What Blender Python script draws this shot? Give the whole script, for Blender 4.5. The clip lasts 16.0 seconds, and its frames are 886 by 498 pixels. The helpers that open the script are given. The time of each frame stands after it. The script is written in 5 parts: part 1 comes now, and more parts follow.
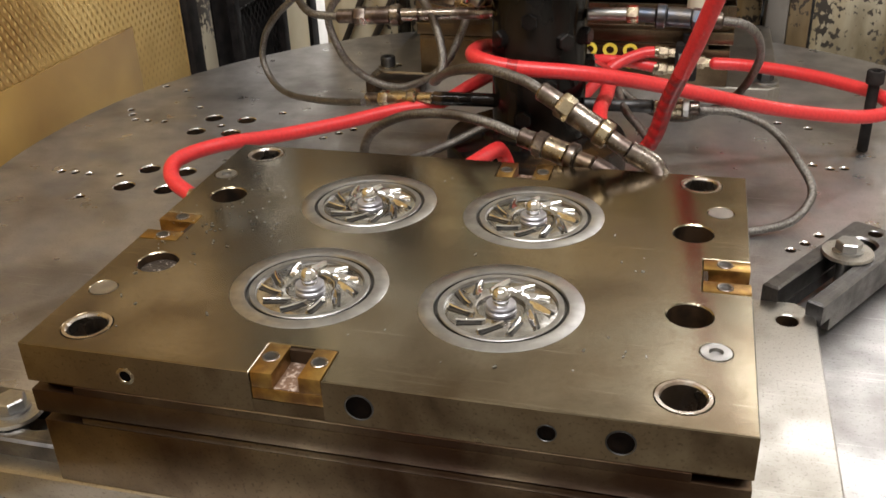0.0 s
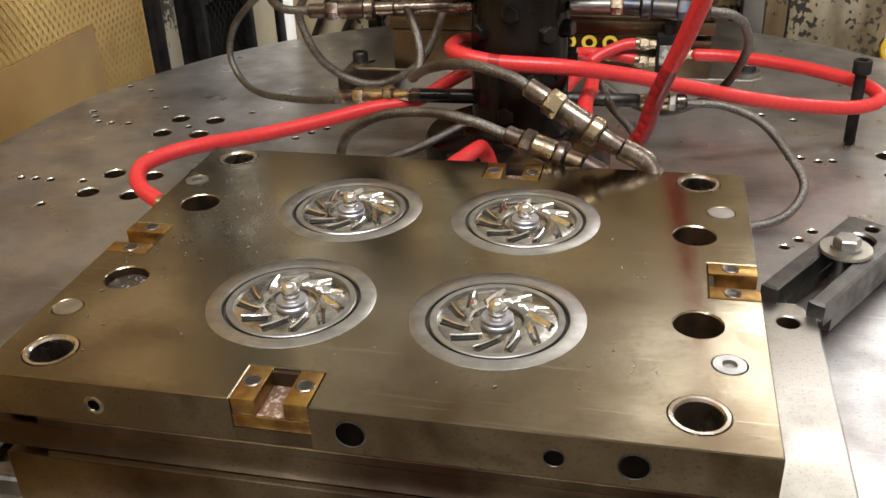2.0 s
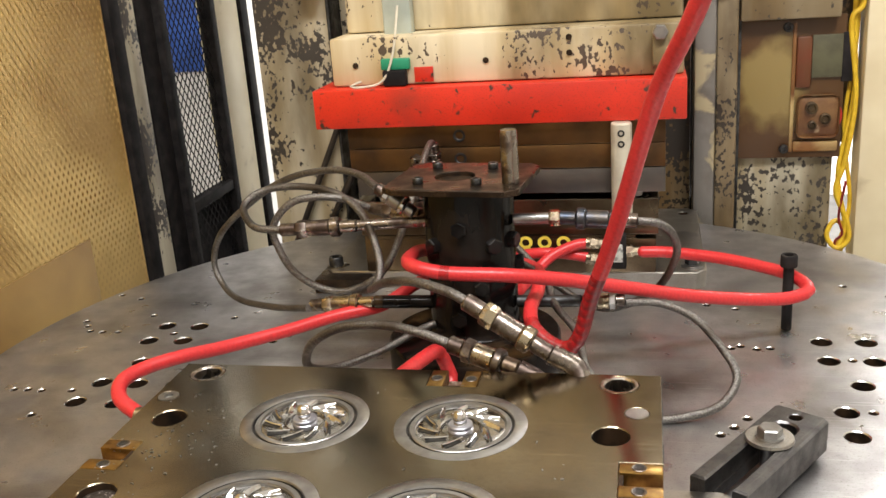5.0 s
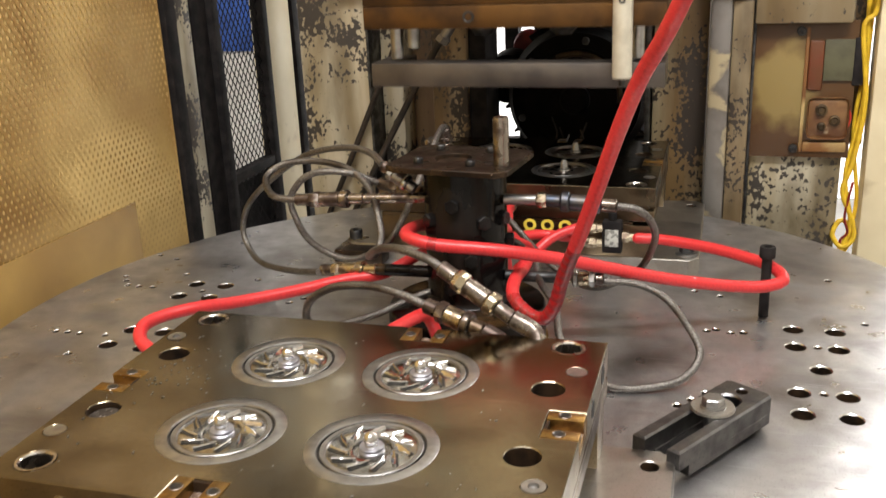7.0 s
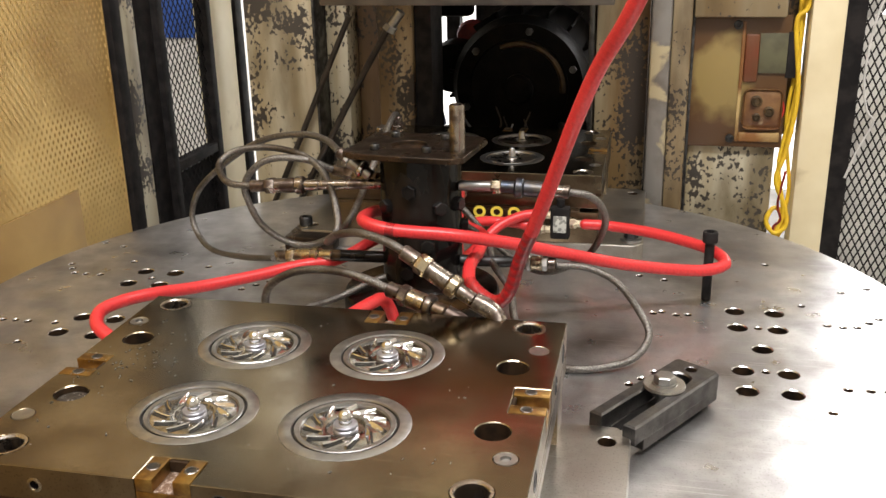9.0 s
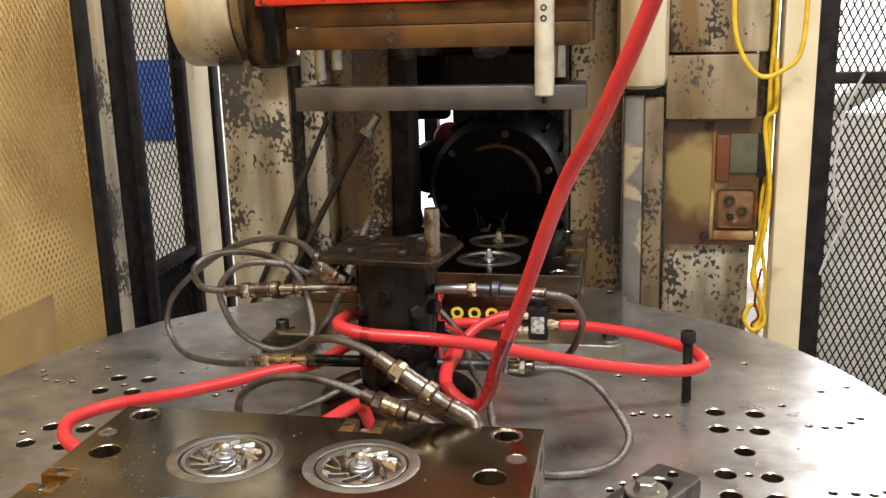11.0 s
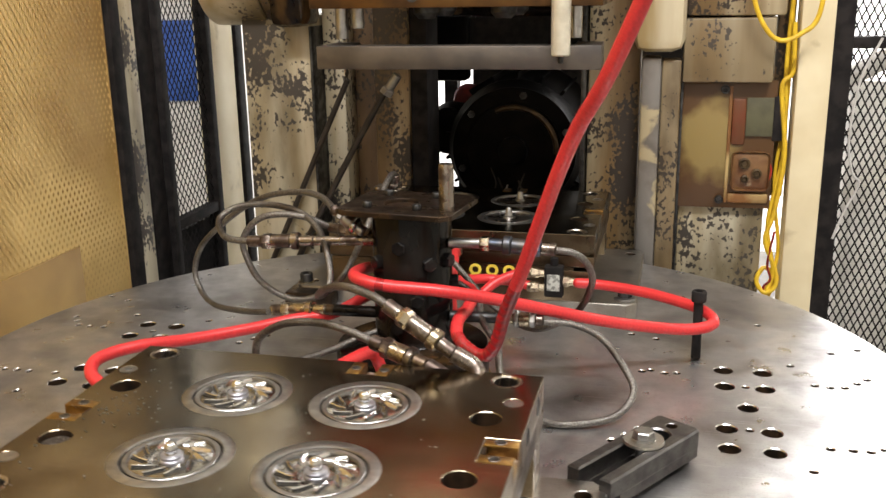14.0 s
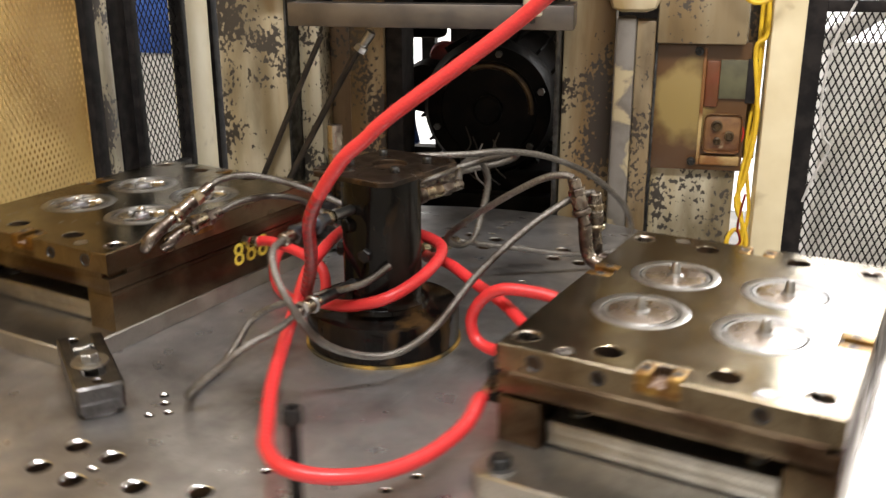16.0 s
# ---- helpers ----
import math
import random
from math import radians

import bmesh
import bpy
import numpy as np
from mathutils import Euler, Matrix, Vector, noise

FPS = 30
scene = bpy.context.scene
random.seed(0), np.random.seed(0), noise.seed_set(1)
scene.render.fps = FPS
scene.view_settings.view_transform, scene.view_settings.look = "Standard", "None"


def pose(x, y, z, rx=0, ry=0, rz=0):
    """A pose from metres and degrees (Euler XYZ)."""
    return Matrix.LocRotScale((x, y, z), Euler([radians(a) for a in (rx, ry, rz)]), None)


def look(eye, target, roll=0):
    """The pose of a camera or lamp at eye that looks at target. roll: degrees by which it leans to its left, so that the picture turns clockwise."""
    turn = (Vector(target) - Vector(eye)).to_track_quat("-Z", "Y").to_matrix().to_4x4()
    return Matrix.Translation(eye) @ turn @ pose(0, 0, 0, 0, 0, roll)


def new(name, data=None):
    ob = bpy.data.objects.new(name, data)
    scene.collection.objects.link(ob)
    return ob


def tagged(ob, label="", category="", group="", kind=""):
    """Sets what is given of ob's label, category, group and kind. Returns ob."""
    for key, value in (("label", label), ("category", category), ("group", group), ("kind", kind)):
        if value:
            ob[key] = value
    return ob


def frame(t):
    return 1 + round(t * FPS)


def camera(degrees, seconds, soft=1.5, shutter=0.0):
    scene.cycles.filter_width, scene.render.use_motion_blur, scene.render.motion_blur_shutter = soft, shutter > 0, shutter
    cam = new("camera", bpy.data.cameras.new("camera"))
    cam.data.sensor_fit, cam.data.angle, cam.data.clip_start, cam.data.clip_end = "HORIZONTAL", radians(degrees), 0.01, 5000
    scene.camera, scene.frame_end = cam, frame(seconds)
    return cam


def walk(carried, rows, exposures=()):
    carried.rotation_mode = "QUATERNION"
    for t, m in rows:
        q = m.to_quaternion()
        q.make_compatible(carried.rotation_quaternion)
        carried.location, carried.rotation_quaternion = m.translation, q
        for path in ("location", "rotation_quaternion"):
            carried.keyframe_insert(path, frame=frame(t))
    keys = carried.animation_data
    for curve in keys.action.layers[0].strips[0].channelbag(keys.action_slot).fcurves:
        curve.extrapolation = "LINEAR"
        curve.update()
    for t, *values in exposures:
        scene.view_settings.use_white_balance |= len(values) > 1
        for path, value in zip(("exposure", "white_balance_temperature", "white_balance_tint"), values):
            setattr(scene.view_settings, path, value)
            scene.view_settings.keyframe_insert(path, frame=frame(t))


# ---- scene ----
cam = camera(50.1, 16.0, shutter=0.5)
PATH = [
    (0, (0.1547, -0.9625, 0.4312), (-0.2556, 0.5253, -0.3938), -2.17),
    (0.5, (0.1438, -0.9439, 0.4215), (-0.2415, 0.5295, -0.4406), -2.24),
    (1, (0.1348, -0.9333, 0.4189), (-0.2227, 0.5393, -0.4563), -1.99),
    (1.5, (0.1316, -0.9295, 0.4206), (-0.2245, 0.5564, -0.4325), -2.21),
    (2, (0.1330, -0.9295, 0.4223), (-0.2206, 0.5659, -0.4150), -2.32),
    (2.5, (0.1358, -0.9339, 0.4272), (-0.2149, 0.5795, -0.3784), -2.65),
    (3, (0.1414, -0.9423, 0.4362), (-0.2068, 0.5918, -0.3303), -2.98),
    (3.5, (0.1546, -0.9476, 0.4492), (-0.1934, 0.6256, -0.2337), -3.06),
    (4, (0.1655, -0.9552, 0.4586), (-0.1799, 0.6406, -0.1710), -3.36),
    (4.5, (0.1765, -0.9656, 0.4684), (-0.1662, 0.6532, -0.1010), -3.52),
    (4.7, (0.1820, -0.9712, 0.4726), (-0.1712, 0.6523, -0.0768), -3.80),
    (6.8, (0.2977, -1.0377, 0.4882), (-0.1889, 0.5530, -0.0551), -2.50),
    (7, (0.2933, -1.0545, 0.4892), (-0.1907, 0.5315, -0.0700), -2.49),
    (7.5, (0.2849, -1.0948, 0.4886), (-0.1399, 0.5015, -0.0892), -2.73),
    (8, (0.2804, -1.1119, 0.4968), (-0.1440, 0.4836, -0.0834), -2.66),
    (8.5, (0.2740, -1.1073, 0.4929), (-0.1295, 0.4977, -0.0761), -1.88),
    (9, (0.2689, -1.0815, 0.4902), (-0.0901, 0.5303, -0.0891), -1.21),
    (9.5, (0.2629, -1.0685, 0.4950), (-0.0892, 0.5678, -0.0159), -1.24),
    (9.7, (0.2658, -1.0680, 0.4982), (-0.0767, 0.5840, 0.0336), -1.29),
    (11.8, (0.2771, -1.0838, 0.4960), (-0.0581, 0.5849, 0.0892), -1.59),
    (12, (0.2785, -1.0875, 0.4959), (-0.0636, 0.5782, 0.0827), -1.63),
    (12.5, (0.2833, -1.0934, 0.4927), (-0.0715, 0.5626, 0.0517), -1.74),
    (13, (0.2851, -1.0974, 0.4932), (-0.0817, 0.5501, 0.0309), -1.60),
    (13.5, (0.2833, -1.1009, 0.4926), (-0.0835, 0.5467, 0.0309), -1.37),
    (14, (0.2905, -1.1049, 0.4897), (-0.0801, 0.5400, 0.0211), -0.98),
    (14.5, (0.3078, -1.0992, 0.4820), (-0.0799, 0.5416, 0.0130), -1.08),
    (15, (0.3000, -1.0981, 0.4919), (-0.0645, 0.5304, -0.0352), -0.40),
    (15.5, (0.2954, -1.0982, 0.4938), (-0.0484, 0.5280, -0.0537), -0.26),
    (16, (0.3092, -1.1025, 0.4976), (-0.0260, 0.5253, -0.0505), -0.11),
]
walk(cam, [(t, look(eye, target, roll)) for t, eye, target, roll in PATH], [(0, 0.05), (3.0, 0.08), (4.5, 0.22), (7.0, 0.35), (14.0, 0.36), (16.0, 0.38)])

# ---- light ----
world = bpy.data.worlds.new("shop_air")
scene.world = world
world.use_nodes = True
world.node_tree.nodes["Background"].inputs[0].default_value = (1.0, 0.97, 0.93, 1)
world.node_tree.nodes["Background"].inputs[1].default_value = 0.035


def area_lamp(name, m, sx, sy, watts, colour):
    data = bpy.data.lights.new(name, "AREA")
    data.shape, data.size, data.size_y, data.energy, data.color = "RECTANGLE", sx, sy, watts, colour
    ob = new(name, data)
    ob.matrix_basis = m
    return ob


# two assumed ceiling lamps, unseen; the second fills in the left side
area_lamp("lamp_overhead_unseen", look((0.9, -1.2, 2.6), (0.0, 0.1, 0)), 1.3, 0.25, 62, (1, 0.975, 0.97))
area_lamp("lamp_overhead_unseen", look((-0.5, -1.5, 2.6), (-0.2, 0.3, 0.2)), 1.3, 0.25, 40, (1, 0.965, 0.955))
# unseen area lamp stands in for the bright shop at back right
area_lamp("lamp_shop", look((1.75, 3.3, 2.1), (0.3, 0.0, 0.0)), 2.2, 1.5, 190, (1, 0.985, 0.985))
# unseen lamp added for the sheen on the near mold
area_lamp("lamp_overhead_unseen", look((0.75, 2.9, 2.9), (0.2, -0.5, 0.1)), 1.3, 0.8, 10, (1, 0.985, 0.975))
scene.view_settings.exposure = 0.25

# ---- materials ----


def material(name, base, rough=0.5, metal=0.0, second=None, scale=40.0, spread=(0.4, 0.6), bump=0.0, bump_scale=None, rough2=None, stretch=(1, 1, 1), third=None, scale3=6.0, spread3=(0.45, 0.65), metal2=None, coat=0.0, spec=0.5, specks=None, scratch=None):
    m = bpy.data.materials.new(name)
    m.use_nodes = True
    t = m.node_tree
    n, link = t.nodes, t.links.new
    b = n["Principled BSDF"]
    b.inputs["Base Color"].default_value = (*base, 1)
    b.inputs["Roughness"].default_value = rough
    b.inputs["Metallic"].default_value = metal
    b.inputs["Coat Weight"].default_value = coat
    b.inputs["Specular IOR Level"].default_value = spec
    co = n.new("ShaderNodeTexCoord")
    mp = n.new("ShaderNodeMapping")
    mp.inputs["Scale"].default_value = stretch
    link(co.outputs["Object"], mp.inputs[0])

    def field(s, lo, hi, detail=6.0, w=0.0):
        x = n.new("ShaderNodeTexNoise")
        x.inputs["Scale"].default_value, x.inputs["Detail"].default_value = s, detail
        x.inputs["Distortion"].default_value = w
        link(mp.outputs[0], x.inputs[0])
        r = n.new("ShaderNodeMapRange")
        r.inputs[1].default_value, r.inputs[2].default_value = lo, hi
        link(x.outputs[0], r.inputs[0])
        return r.outputs[0]

    def blend(f, a, c):
        x = n.new("ShaderNodeMix")
        x.data_type = "RGBA"
        link(f, x.inputs[0])
        if isinstance(a, tuple):
            x.inputs[6].default_value = (*a, 1)
        else:
            link(a, x.inputs[6])
        x.inputs[7].default_value = (*c, 1)
        return x.outputs[2]

    def lerp(f, a, c):
        r = n.new("ShaderNodeMapRange")
        link(f, r.inputs[0])
        r.inputs[3].default_value, r.inputs[4].default_value = a, c
        return r.outputs[0]

    if second:
        f = field(scale, *spread)
        c = blend(f, base, second)
        if rough2 is not None:
            link(lerp(f, rough, rough2), b.inputs["Roughness"])
        if metal2 is not None:
            link(lerp(f, metal, metal2), b.inputs["Metallic"])
        if third:
            c = blend(field(scale3, *spread3, 8.0, 0.4), c, third)
        if specks:
            c = blend(field(480.0, 0.56, 0.86, 10.0), c, specks)
        if scratch:
            for turn, seed in ((23.0, 0.0), (-52.0, 7.0)):
                sm = n.new("ShaderNodeMapping")
                sm.inputs["Rotation"].default_value = (0, 0, radians(turn))
                sm.inputs["Location"].default_value = (seed, seed, 0)
                sm.inputs["Scale"].default_value = (9.0, 330.0, 9.0)
                link(co.outputs["Object"], sm.inputs[0])
                x = n.new("ShaderNodeTexNoise")
                x.inputs["Scale"].default_value, x.inputs["Detail"].default_value = 1.0, 3.0
                link(sm.outputs[0], x.inputs[0])
                r = n.new("ShaderNodeMapRange")
                r.inputs[1].default_value, r.inputs[2].default_value, r.inputs[4].default_value = 0.64, 0.76, 0.4
                link(x.outputs[0], r.inputs[0])
                c = blend(r.outputs[0], c, scratch)
        link(c, b.inputs["Base Color"])
    if bump:
        x = n.new("ShaderNodeTexNoise")
        x.inputs["Scale"].default_value, x.inputs["Detail"].default_value = bump_scale or scale * 4, 4
        link(mp.outputs[0], x.inputs[0])
        u = n.new("ShaderNodeBump")
        u.inputs["Strength"].default_value, u.inputs["Distance"].default_value = bump, 0.002
        link(x.outputs[0], u.inputs["Height"])
        link(u.outputs[0], b.inputs["Normal"])
    return m


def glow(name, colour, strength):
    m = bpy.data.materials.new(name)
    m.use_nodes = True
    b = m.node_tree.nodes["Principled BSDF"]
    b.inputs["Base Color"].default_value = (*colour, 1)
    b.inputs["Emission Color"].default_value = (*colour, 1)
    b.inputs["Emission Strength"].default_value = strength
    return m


def flaked(name, paint, stain, bare, amount, wet=0.0):
    """Old paint: small flakes in clusters down to bare metal, brown runs of oil."""
    m = material(name, paint, 0.42)
    t = m.node_tree
    n, link = t.nodes, t.links.new
    b = n["Principled BSDF"]
    co = n.new("ShaderNodeTexCoord")

    def field(scale, stretch, detail, lo, hi):
        mp = n.new("ShaderNodeMapping")
        mp.inputs["Scale"].default_value = stretch
        link(co.outputs["Object"], mp.inputs[0])
        x = n.new("ShaderNodeTexNoise")
        x.inputs["Scale"].default_value, x.inputs["Detail"].default_value = scale, detail
        link(mp.outputs[0], x.inputs[0])
        r = n.new("ShaderNodeMapRange")
        r.inputs[1].default_value, r.inputs[2].default_value = lo, hi
        link(x.outputs[0], r.inputs[0])
        return x.outputs[0], r.outputs[0]

    def mix(f, a, c):
        x = n.new("ShaderNodeMix")
        x.data_type = "RGBA"
        link(f, x.inputs[0])
        if isinstance(a, tuple):
            x.inputs[6].default_value = (*a, 1)
        else:
            link(a, x.inputs[6])
        x.inputs[7].default_value = (*c, 1)
        return x.outputs[2]

    _, runs = field(16, (1, 1, 0.10), 6, 0.42 - wet, 0.66 - wet)
    _, grime = field(7, (1, 1, 0.35), 8, 0.50 - wet * 0.6, 0.68 - wet * 0.6)
    fine, _ = field(135, (1, 1, 0.75), 9, 0, 1)
    wide, _ = field(9, (1, 1, 0.8), 4, 0, 1)
    add = n.new("ShaderNodeMath")
    add.operation = "MULTIPLY_ADD"
    link(wide, add.inputs[0])
    add.inputs[1].default_value = 1.5
    link(fine, add.inputs[2])
    chip = n.new("ShaderNodeMapRange")
    chip.inputs[1].default_value, chip.inputs[2].default_value = amount + 0.775, amount + 0.795
    link(add.outputs[0], chip.inputs[0])
    c = mix(runs, paint, stain)
    c = mix(grime, c, tuple(v * 0.38 for v in stain))
    c = mix(chip.outputs[0], c, bare)
    link(c, b.inputs["Base Color"])
    u = n.new("ShaderNodeBump")
    u.invert = True
    u.inputs["Strength"].default_value, u.inputs["Distance"].default_value = 0.4, 0.001
    link(chip.outputs[0], u.inputs["Height"])
    link(u.outputs[0], b.inputs["Normal"])
    return m


TABLE_STEEL = material("table_steel", (0.55, 0.543, 0.538), 0.27, 0.88, (0.365, 0.356, 0.352), 22, (0.34, 0.66), 0.06, 230, 0.46, third=(0.20, 0.185, 0.175), scale3=7.0, spread3=(0.47, 0.72), specks=(0.13, 0.12, 0.11), scratch=(0.72, 0.71, 0.70))
# polished chamfers, lighter than the tabletop so the glint is in the colour
RIM_GLINT = material("glinting_hole_rim", (0.72, 0.71, 0.69), 0.22, 1.0, (0.5, 0.49, 0.47), 120)
MOLD_STEEL = material("mold_steel", (0.265, 0.233, 0.17), 0.13, 1.0, (0.185, 0.150, 0.098), 15, (0.32, 0.68), 0.016, 320, 0.27, third=(0.085, 0.058, 0.030), scale3=8.5, spread3=(0.47, 0.72), specks=(0.10, 0.075, 0.045), scratch=(0.42, 0.38, 0.30))
MOLD_SIDE = material("mold_side_steel", (0.20, 0.155, 0.10), 0.28, 1.0, (0.085, 0.058, 0.036), 14, (0.40, 0.64), 0.08, 180, 0.50, third=(0.045, 0.024, 0.014), scale3=8, spread3=(0.46, 0.64), specks=(0.03, 0.02, 0.014))
RING_STEEL = material("ground_steel", (0.40, 0.395, 0.385), 0.30, 1.0, (0.30, 0.295, 0.285), 60, (0.4, 0.6), 0.03, 400, 0.40)
BRIGHT = material("polished_steel", (0.66, 0.655, 0.64), 0.12, 1.0, (0.50, 0.495, 0.48), 90, (0.45, 0.65), 0.08, 260, 0.22)
DARK_STEEL = material("dark_steel", (0.10, 0.10, 0.10), 0.38, 1.0, (0.05, 0.05, 0.05), 60, (0.4, 0.6), 0.06, 260, 0.55)
CLAMP_STEEL = material("clamp_steel", (0.16, 0.156, 0.156), 0.30, 1.0, (0.085, 0.082, 0.082), 45, (0.4, 0.65), 0.06, 300, 0.44, specks=(0.04, 0.038, 0.036), scratch=(0.34, 0.33, 0.32))
PLATE_STEEL = material("scuffed_steel", (0.47, 0.455, 0.425), 0.30, 1.0, (0.34, 0.32, 0.28), 18, (0.4, 0.6), 0.05, 240, 0.45, specks=(0.16, 0.145, 0.12), scratch=(0.66, 0.64, 0.6))
# oily brown lining, near-black so the holes' shade is in the colour
HOLE_SHADE = material("oily_shaded_hole", (0.034, 0.020, 0.011), 0.5, 0.0, (0.010, 0.007, 0.005), 60, spec=0.12)
BORE_CRUST = material("dark_bore_crust", (0.035, 0.026, 0.019), 0.5, 0.2, (0.34, 0.30, 0.27), 420, (0.60, 0.66), 0.6, 400)
OLD_RESIDUE = material("crusted_residue", (0.16, 0.095, 0.06), 0.55, 0.2, (0.45, 0.36, 0.30), 320, (0.52, 0.64), 0.5, 400)
GOLD = material("coated_steel", (0.42, 0.26, 0.075), 0.30, 1.0, (0.18, 0.095, 0.035), 50, (0.4, 0.62), 0.05, 260, 0.45)
BRASS = material("brass", (0.45, 0.385, 0.27), 0.22, 1.0, (0.15, 0.11, 0.08), 75, (0.44, 0.64), 0.05, 300, 0.42)
BLACK = material("oily_black_paint", (0.0035, 0.003, 0.0028), 0.12, 0.0, (0.012, 0.008, 0.006), 30, (0.42, 0.66), 0.22, 45, 0.26, third=(0.10, 0.055, 0.02), scale3=12, spread3=(0.55, 0.72), stretch=(1, 1, 0.4), spec=0.16)
# dull near-black of the motor, its bed and shroud
DULL_BLACK = material("oily_dull_black", (0.003, 0.0028, 0.0027), 0.45, 0.0, (0.008, 0.006, 0.005), 30, (0.45, 0.65), 0.2, 80, spec=0.05)
RED_HOSE = material("red_rubber", (0.62, 0.034, 0.036), 0.30, 0.0, (0.54, 0.029, 0.031), 300, (0.4, 0.6), 0.10, 500, 0.40)
RED_HOSE_OILY = material("oily_red_rubber", (0.40, 0.018, 0.020), 0.24, 0.0, (0.16, 0.010, 0.010), 55, (0.38, 0.62), 0.06, 400, 0.34)
BRAID = material("braided_steel", (0.245, 0.232, 0.212), 0.40, 0.9, (0.12, 0.11, 0.10), 600, (0.42, 0.58), 0.5, 900, third=(0.075, 0.062, 0.05), scale3=14, spread3=(0.5, 0.68))
FITTING = material("stained_fitting", (0.27, 0.235, 0.20), 0.24, 1.0, (0.085, 0.064, 0.054), 60, (0.42, 0.60), 0.07, 240, 0.42)
CREAM = flaked("chipped_cream_paint", (0.66, 0.58, 0.40), (0.46, 0.34, 0.16), (0.08, 0.058, 0.04), 0.70, 0.03)
# real brown runs and flakes, browned further for the shade in the throat
CREAM_BAD = flaked("flaking_shaded_cream_paint", (0.47, 0.40, 0.26), (0.20, 0.125, 0.05), (0.038, 0.028, 0.020), 0.52, 0.11)
CREAM_MID = flaked("worn_cream_paint", (0.61, 0.56, 0.42), (0.36, 0.28, 0.15), (0.05, 0.042, 0.034), 0.555, 0.02)
CAVITY = material("cavity_steel", (0.42, 0.41, 0.39), 0.13, 1.0, (0.26, 0.25, 0.235), 90, (0.42, 0.62), 0.10, 160, 0.22)
GROOVE = material("dark_groove", (0.05, 0.048, 0.045), 0.35, 0.6, (0.03, 0.028, 0.025), 90)
# near-black for flush port discs, standing in for shade in a bore
PORT_SHADE = material("painted_bore_shade", (0.003, 0.0026, 0.0024), 0.9, 0.0, (0.007, 0.005, 0.004), 60, spec=0.0)
RED_PAINT = material("red_paint", (0.62, 0.028, 0.010), 0.38, 0.0, (0.50, 0.024, 0.010), 12, (0.4, 0.6), 0.06, 100, third=(0.05, 0.025, 0.018), scale3=70, spread3=(0.63, 0.69), specks=(0.12, 0.02, 0.012), scratch=(0.10, 0.03, 0.02))
RUST_MOLD = material("heat_brown_steel", (0.17, 0.088, 0.030), 0.36, 0.85, (0.06, 0.034, 0.018), 12, (0.38, 0.62), 0.08, 120, 0.55)
GUARD_YELLOW = material("yellowed_panel", (0.90, 0.68, 0.31), 0.5, 0.0, (0.76, 0.53, 0.19), 3, (0.35, 0.65), 0.03, 60, third=(0.30, 0.16, 0.04), scale3=2.1, spread3=(0.45, 0.66))
KICK_YELLOW = material("oily_kick_panel", (0.51, 0.335, 0.10), 0.5, 0.0, (0.39, 0.24, 0.06), 4, (0.35, 0.65), 0.03, 60, third=(0.22, 0.12, 0.035), scale3=3, spread3=(0.46, 0.68))
GUARD_STRAND = material("yellowed_strands", (0.72, 0.52, 0.21), 0.5, 0.0, (0.58, 0.39, 0.13), 3, (0.35, 0.65), third=(0.27, 0.145, 0.038), scale3=2.1, spread3=(0.45, 0.66))
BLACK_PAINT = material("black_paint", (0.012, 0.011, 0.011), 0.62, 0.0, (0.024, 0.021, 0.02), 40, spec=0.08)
YELLOW_PAINT = material("yellow_paint", (0.78, 0.62, 0.08), 0.5, 0.0, (0.66, 0.5, 0.06), 50)
# emission stands in for the light on the far shop wall
SHOP_GLOW = glow("glowing_shop_wall", (0.95, 0.94, 0.93), 0.95)
BROWN_PAINT = flaked("brown_stained_paint", (0.20, 0.13, 0.065), (0.11, 0.062, 0.028), (0.025, 0.019, 0.015), 0.56, 0.04)
DRAB = flaked("drab_paint", (0.27, 0.22, 0.135), (0.19, 0.13, 0.06), (0.06, 0.048, 0.036), 0.66, 0.03)
BARE_GREY = material("scraped_grey_steel", (0.22, 0.205, 0.185), 0.45, 0.4, (0.14, 0.12, 0.10), 14, (0.4, 0.6), 0.06, 120, 0.55, third=(0.44, 0.37, 0.23), scale3=14, spread3=(0.52, 0.57))
CREAM_CLEAN = material("smooth_cream_paint", (0.77, 0.68, 0.46), 0.42, 0.0, (0.68, 0.58, 0.37), 7, (0.4, 0.62), 0.03, 90, 0.5, third=(0.36, 0.27, 0.14), scale3=11, spread3=(0.60, 0.74))
CONCRETE = material("concrete", (0.28, 0.27, 0.25), 0.8, 0.0, (0.2, 0.19, 0.18), 5)
# tone of the unseen room shell, chosen for the light it bounces
WHITE_WALL = material("shop_wall", (0.62, 0.585, 0.52), 0.8, 0.0, (0.52, 0.485, 0.42), 3)
BOARD = material("stained_board", (0.22, 0.095, 0.026), 0.38, 0.0, (0.14, 0.055, 0.014), 9, (0.38, 0.62), 0.05, 90, third=(0.50, 0.36, 0.15), scale3=5, spread3=(0.52, 0.60))

# ---- shapes ----


def lift(bm, verts=None, m=None):
    bmesh.ops.transform(bm, matrix=m, verts=verts or bm.verts)
    return bm


